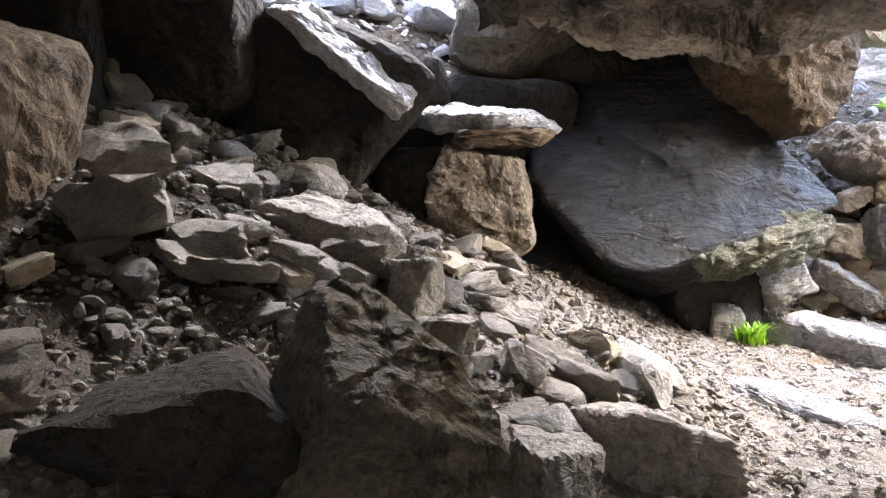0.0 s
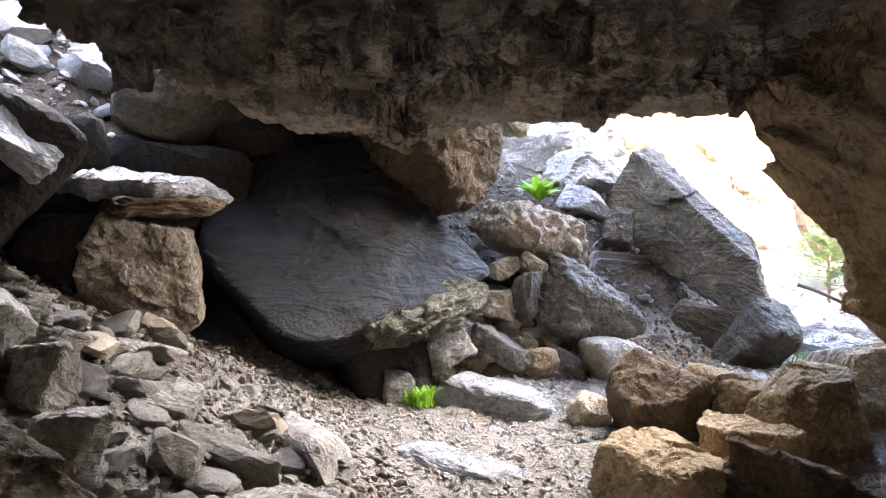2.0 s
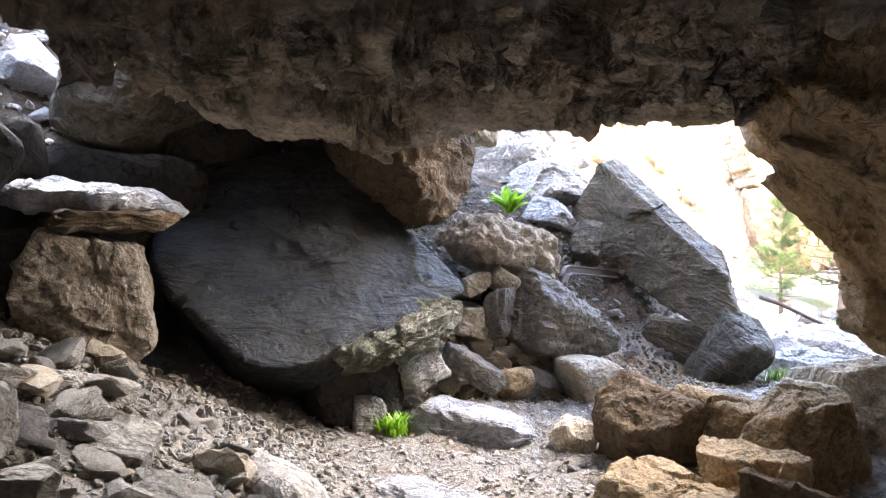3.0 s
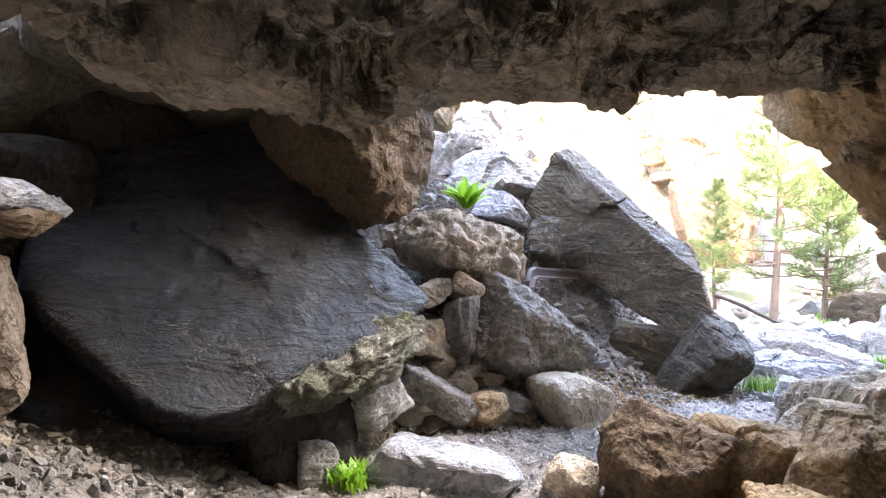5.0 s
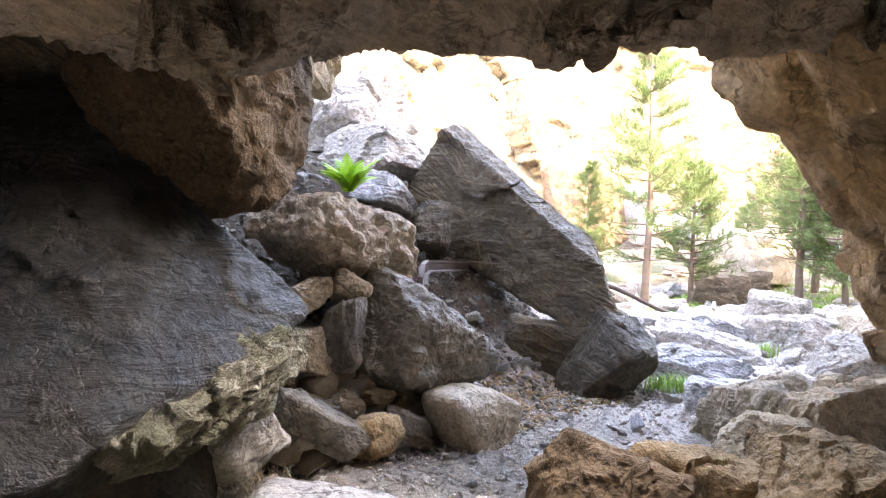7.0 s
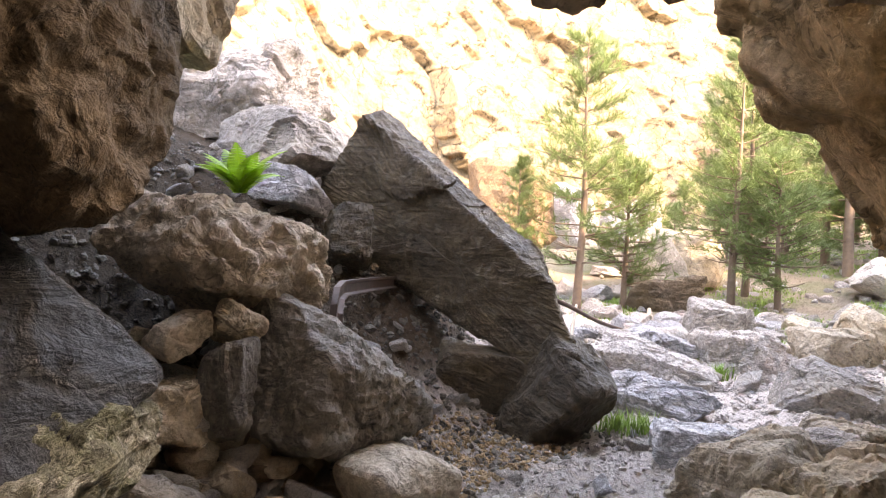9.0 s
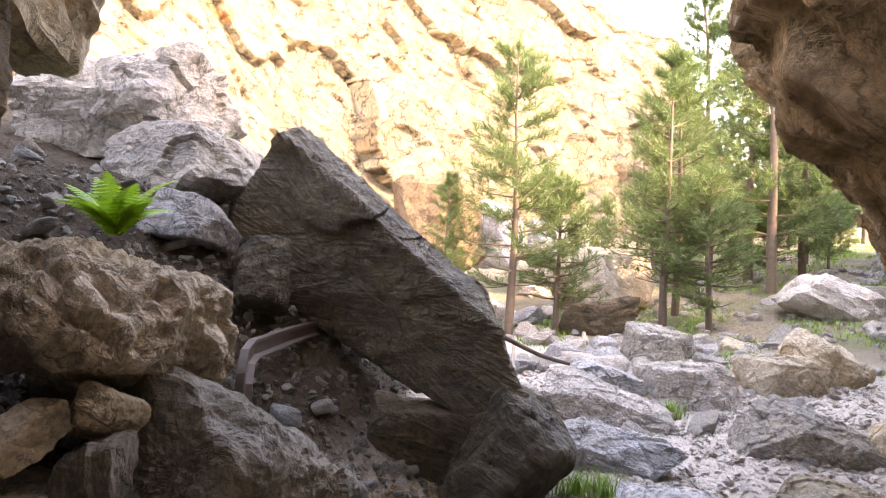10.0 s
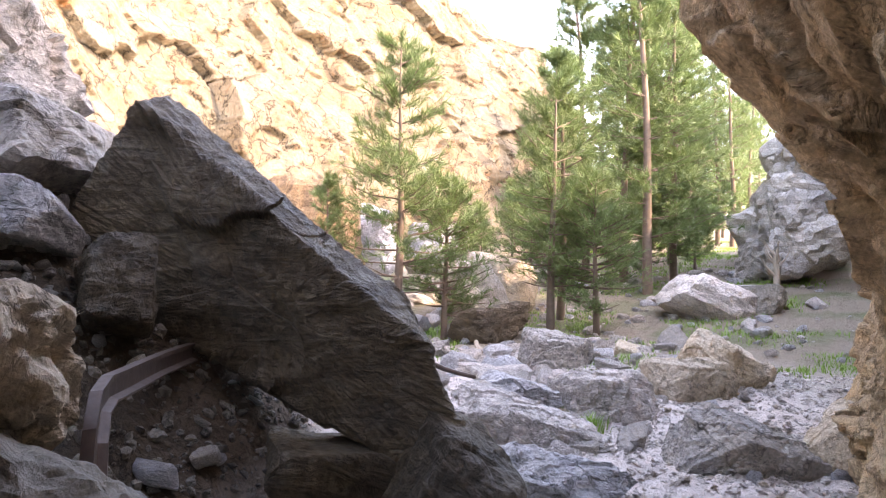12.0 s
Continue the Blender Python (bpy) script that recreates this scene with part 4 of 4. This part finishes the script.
# ---- pines ----
def pine_meshes(seed, height, crown_base, reach, tufts=9, needles=22, length=0.2):
    r = np.random.default_rng(seed)
    lean = r.normal(size=2) * 0.012
    hs = np.linspace(0, height, 14)
    pts = [(lean[0] * h * h * 0.3 + 0.03 * math.sin(h), lean[1] * h * h * 0.3 + 0.03 * math.cos(h * 1.3), h - 0.1) for h in hs]
    trunk = tube(pts, [max(0.008, 0.085 * (height / 5) ** 0.55 * (1 - h / height) ** 0.8) for h in hs], 9)
    bv, bf, tips = [], [], []
    h = height * crown_base * 0.7
    while h < height - 0.1:
        f = (h - height * crown_base) / (height * (1 - crown_base))
        for _ in range(r.integers(3, 6)):
            a = r.uniform(0, 6.283)
            out = reach * (1 - max(f, 0)) ** 0.8 * r.uniform(0.6, 1.1) + 0.18
            if f < 0:
                out *= 0.6
            rise = r.uniform(-0.05, 0.3) + 0.55 * max(f, 0)
            c = np.array((np.interp(h, hs, [q[0] for q in pts]), np.interp(h, hs, [q[1] for q in pts]), h))
            end = c + np.array((math.cos(a), math.sin(a), rise)) * out
            mid = (c + end) / 2 + (0, 0, -0.05 * out)
            v, fc = tube([c, mid, end], [0.018 * (1 - 0.6 * max(f, 0)), 0.011, 0.004], 5)
            bf += [[i + len(bv) for i in q] for q in fc]
            bv += v
            if f < 0 and r.random() < 0.7:
                continue
            for k in range(tufts):
                s = 0.2 + 0.8 * (k + r.random()) / tufts
                base = (c * (1 - s) + end * s) + (0, 0, -0.05 * out * 4 * s * (1 - s)) + r.normal(size=3) * 0.10 * out * (0.4 + s * 0.5)
                way = np.array((math.cos(a), math.sin(a), rise + 0.5)) + r.normal(size=3) * 0.5
                tips.append((base, way / np.linalg.norm(way)))
        h += r.uniform(0.14, 0.26) * (height / 5)
    for _ in range(6):
        tips.append((np.array(pts[-1]) + (0, 0, r.uniform(-0.15, 0.1)), np.array((0, 0, 1.0))))
    base = np.array([t[0] for t in tips]).repeat(needles, 0)
    way = np.array([t[1] for t in tips]).repeat(needles, 0)
    d = way * 0.8 + r.normal(size=base.shape) * 0.5
    d /= np.linalg.norm(d, axis=1)[:, None]
    side = np.cross(d, r.normal(size=base.shape))
    side /= np.linalg.norm(side, axis=1)[:, None]
    start = base + way * r.uniform(-0.08, 0.08, (len(base), 1))
    w = 0.0055 * (length / 0.2) ** 0.5 * max(1, height / 8)
    tip = start + d * length * r.uniform(0.7, 1.1, (len(base), 1))
    nv = np.stack([start - side * w, start + side * w, tip], 1).reshape(-1, 3)
    nf = np.arange(len(nv)).reshape(-1, 3)
    return (mesh_of("trunk", trunk[0], trunk[1], M_BARK, True), mesh_of("branchwork", bv, bf, M_BARK), mesh_of("crown", nv, nf, M_NEEDLE))


def pine(meshes, x, y, z, turn, scale, label, group="pines"):
    root = new("pine_tree")
    root.matrix_world = pose(x, y, z, 0, 0, turn) @ Matrix.Diagonal((scale, scale, scale, 1))
    for me in meshes:
        ob = new(me.name.split(".")[0], me)
        ob.parent = root
        if ob.name.startswith("branchwork"):
            tagged(ob, kind="stuff")
    return tagged(root, label, "tree", group)


YOUNG = [pine_meshes(300 + k, 5.2, 0.26, 1.25, 11, 24) for k in range(3)]
SMALL = [pine_meshes(320 + k, 2.6, 0.25, 0.75, 6, 20, 0.18) for k in range(2)]
TALL = [pine_meshes(340 + k, 11.0, 0.12, 2.1, 13, 24, 0.28) for k in range(3)]
FAR = [pine_meshes(360 + k, 11.0, 0.14, 2.4, 8, 12, 0.5) for k in range(3)]


def plant(kind, x, y, turn, scale, label):
    pine(kind, x, y, float(ground_z(x, y)) - 0.05, turn, scale, label)


plant(YOUNG[0], 13.1, 10.95, 10, 1.0, "slender young pine with light green needles and bare lower trunk")
plant(YOUNG[1], 16.1, 9.38, 80, 1.02, "young pine with a straight grey-brown trunk")
plant(SMALL[0], 14.18, 10.62, 40, 1.15, "small pine with a pale leaning trunk")
plant(SMALL[1], 16.2, 8.55, 140, 1.2, "small bushy pine beside a taller one")
plant(YOUNG[2], 12.6, 12.0, 200, 0.55, "thin young pine on the slope")
plant(YOUNG[1], 17.2, 9.6, 300, 1.05, "young pine among others")
plant(TALL[0], 22.0, 10.6, 0, 0.85, "tall dense dark green pine")
plant(TALL[1], 20.5, 8.6, 90, 0.95, "tall dense dark green pine")
plant(TALL[2], 21.6, 9.5, 200, 0.9, "tall dense dark green pine")
plant(TALL[0], 22.4, 8.4, 130, 0.8, "tall dense dark green pine")
plant(TALL[2], 25.2, 9.0, 40, 1.0, "tall green pine with an open crown")
plant(TALL[1], 26.4, 10.2, 190, 0.95, "tall green pine in the wood")
for k in range(30):
    a = radians(rnd.uniform(73, 86))
    d = rnd.uniform(30, 75)
    plant(FAR[k % 3], 2.8 + d * math.sin(a), 4.5 + d * math.cos(a), rnd.uniform(0, 360), rnd.uniform(0.8, 1.15), "tall pine in the wood beyond the path")
for x, y, z, k, sc in ((15, 27.2, 15.8, 0, 0.6), (20, 28.6, 15.8, 1, 0.7), (24, 28.6, 15.8, 2, 0.6), (29, 27.4, 15.2, 0, 0.7), (33, 26.2, 14.4, 1, 0.7), (9.5, 20.0, 8.6, 2, 0.45), (36, 25.4, 13.6, 2, 0.8), (27, 28.0, 15.4, 1, 0.6)):
    pine(FAR[k], x, y, z, 50 * k + x, sc, "pine standing on top of the cliff", "pines on the cliff")


for k in range(16):
    a = radians(rnd.uniform(64, 84))
    d = rnd.uniform(19, 32)
    plant(SMALL[k % 2], 2.8 + d * math.sin(a), 4.5 + d * math.cos(a), rnd.uniform(0, 360), rnd.uniform(0.5, 1.1), "small bushy pine growing in the grass")


# ---- plants on the ground ----
def blades(r, n, spread, length, width, lean):
    v, f = [], []
    for _ in range(n):
        a = r.uniform(0, 6.283)
        b = np.array((r.normal() * spread, r.normal() * spread, 0))
        out = np.array((math.cos(a), math.sin(a), 0))
        side = np.array((-math.sin(a), math.cos(a), 0)) * width
        ln = length * r.uniform(0.5, 1.1)
        k = len(v)
        mid = b + out * lean * ln * 0.4 + (0, 0, ln * 0.6)
        tip = b + out * lean * ln + (0, 0, ln * 0.9)
        v += [b - side, b + side, mid + side * 0.8, mid - side * 0.8, tip]
        f += [[k, k + 1, k + 2, k + 3], [k + 3, k + 2, k + 4]]
    return v, f


def tuft(name, x, y, n, spread, length, width, lean, material, label, seed, z=None):
    v, f = blades(np.random.default_rng(seed), n, spread, length, width, lean)
    ob = new(name, mesh_of(name, v, f, material))
    ob.location = (x, y, float(ground_z(x, y)) - 0.01 if z is None else z)
    return tagged(ob, label, "plant")


def fern(x, y, z, size, seed, label):
    """Arching fronds, each with two rows of leaflets."""
    root = new("fern")
    root.location = (x, y, z)
    r = np.random.default_rng(seed)
    for k in range(16):
        a = k * 2.4 + r.uniform(-0.3, 0.3)
        ln = size * r.uniform(0.65, 1.1)
        v, f = [], []
        out, side = np.array((math.cos(a), math.sin(a), 0)), np.array((-math.sin(a), math.cos(a), 0))
        up = r.uniform(0.9, 1.75)
        prev = None
        for i in range(17):
            s = i / 16
            p = out * ln * s * (0.5 + 0.5 * s) + np.array((0, 0, ln * (up * s - 0.65 * s * s)))
            if prev is not None:
                w = 0.3 * ln * math.sin(math.pi * min(1, 0.12 + s * 0.88)) * 0.75 + 0.01
                for sg in (-1, 1):
                    k0 = len(v)
                    v += [prev, p, p + side * sg * w + out * w * 0.35 - (0, 0, w * 0.25), prev * 0.7 + p * 0.3 + side * sg * w * 0.8 + out * w * 0.2 - np.array((0, 0, w * 0.2))]
                    f.append([k0, k0 + 1, k0 + 2, k0 + 3])
            prev = p
        part("frond", v, f, M_FERN, root)
    return tagged(root, label, "fern")


fern(3.83, 6.78, 1.86, 0.27, 1, "bright green fern growing on the pitted boulder")
fern(5.75, 9.1, 2.5, 0.22, 2, "small green fern between blocks on the bank")
for x, y, n, ln in ((2.24, 5.30, 70, 0.17), (2.33, 5.38, 60, 0.15), (2.20, 5.40, 40, 0.13)):
    tuft("small_green_plant", x, y, n, 0.035, ln, 0.012, 0.6, M_FERN, "small yellow-green plant at the boulder's foot", int(x * 100))
for x, y, n in ((2.62, 5.8, 90), (2.75, 5.72, 60), (3.0, 5.95, 60), (4.3, 7.2, 80), (4.6, 7.5, 80), (4.2, 7.6, 60), (3.25, 5.9, 40)):
    tuft("dry_grass_tuft", x, y, n, 0.10, 0.2, 0.003, 1.3, M_DRY, "tuft of dry straw-coloured grass on the bank", int(x * 53 + y))
for x, y in ((6.6, 6.05), (7.6, 6.75), (7.5, 5.95), (9.2, 6.45), (9.6, 6.9), (11.4, 6.0), (12.3, 5.9), (12.9, 5.8), (10.9, 7.3), (13.2, 6.1), (6.72, 5.9), (8.9, 6.6)):
    tuft("grass_tuft", x, y, 110, 0.055, 0.2, 0.006, 0.5, M_GRASS, "tuft of fresh green grass between the stones", int(x * 37 + y))


def meadow():
    r = np.random.default_rng(12)
    v, f = [], []
    for _ in range(9000):
        x, y = r.uniform(12, 42), r.uniform(4.4, 12.5)
        if fbm(np.array([[x * 0.5, y * 0.5, 0]]), 2)[0] < 0.0:
            continue
        bv, bf = blades(r, 7, 0.08, 0.12, 0.008, 0.6)
        k = len(v)
        g = float(ground_z(x, y))
        v += [q + (x, y, g) for q in bv]
        f += [[i + k for i in q] for q in bf]
    ob = new("grass", mesh_of("grass", v, f, M_GRASS))
    tagged(ob, "short green grass growing in patches beside the path", "grass", kind="stuff")


meadow()


# ---- old rail, sticks and logs ----
def rail():
    root = new("bent_rail")
    path = [Vector(p) for p in ((5.6, 7.5, 1.25), (5.1, 7.15, 1.28), (4.72, 6.86, 1.30), (4.5, 6.7, 1.31), (4.39, 6.6, 1.29), (4.3, 6.5, 1.21), (4.24, 6.43, 1.09), (4.19, 6.38, 0.93))]
    fine = []
    for k in range(len(path) - 1):
        for s in (0, 0.33, 0.66):
            fine.append(path[k].lerp(path[k + 1], s))
    fine.append(path[-1])
    prof = [(-0.035, -0.048), (0.035, -0.048), (0.035, -0.04), (0.006, -0.03), (0.006, 0.022), (0.02, 0.028), (0.02, 0.046), (-0.02, 0.046), (-0.02, 0.028), (-0.006, 0.022), (-0.006, -0.03), (-0.035, -0.04)]
    v, f = [], []
    n = len(prof)
    for k, p in enumerate(fine):
        way = (fine[min(k + 1, len(fine) - 1)] - fine[max(k - 1, 0)]).normalized()
        flat = Vector((0.55, -0.8, 0.0))
        flat = (flat - way * flat.dot(way)).normalized()
        up = flat.cross(way).normalized()
        v += [(p + flat * a - up * b)[:] for a, b in prof]
    for k in range(len(fine) - 1):
        f += [[k * n + i, k * n + (i + 1) % n, (k + 1) * n + (i + 1) % n, (k + 1) * n + i] for i in range(n)]
    f += [list(range(n))[::-1], [(len(fine) - 1) * n + i for i in range(n)]]
    part("rail_bar", v, f, M_RUST, root)
    tagged(root, "rusty bent steel rail sticking out of the bank", "rail")


rail()


def stick(name, a, b, radius, material, label):
    a, b = Vector(a), Vector(b)
    pts = [a.lerp(b, s) + Vector((0, 0, 0.02 * math.sin(s * 7))) for s in np.linspace(0, 1, 7)]
    v, f = tube(pts, [radius * (1 - 0.05 * k) for k in range(7)], 8)
    f.append(list(range(8))[::-1])
    ob = new(name, mesh_of(name, v, f, material, False))
    return tagged(ob, label, "branch")


stick("fallen_log", (8.5, 8.3, 0.95), (9.8, 7.9, 0.45), 0.03, M_RUST, "thin reddish pole lying on the stones")
stick("fallen_log", (8.6, 7.9, 0.5), (9.4, 8.4, 0.75), 0.025, M_DEAD, "thin grey pole lying on the stones")


def dead_shrub(x, y, label):
    root = new("dead_shrub")
    root.location = (x, y, float(ground_h(x, y)[0]) - 0.05)
    r = random.Random(3)
    v, f = tube([(0, 0, 0), (0.02, 0, 0.4), (0.0, 0.03, 0.85)], [0.09, 0.07, 0.05], 8)
    part("trunk", v, f, M_DEAD, root)
    for k in range(9):
        a, h = r.uniform(0, 6.28), r.uniform(0.35, 0.85)
        ln = r.uniform(0.3, 0.7)
        tip = (math.cos(a) * ln * 0.6, math.sin(a) * ln * 0.6, h + ln * 0.8)
        v, f = tube([(0, 0, h), (tip[0] * 0.4, tip[1] * 0.6, h + ln * 0.35), tip], [0.03, 0.02, 0.006], 6)
        part("branch", v, f, M_DEAD, root)
    tagged(root, label, "shrub")


dead_shrub(21.6, 5.9, "bare grey dead shrub standing by the path")
stick("dead_branch", (12.6, 9.2, 0.3), (13.3, 9.6, 0.34), 0.05, M_DEAD, "dead grey branch lying on the ground")
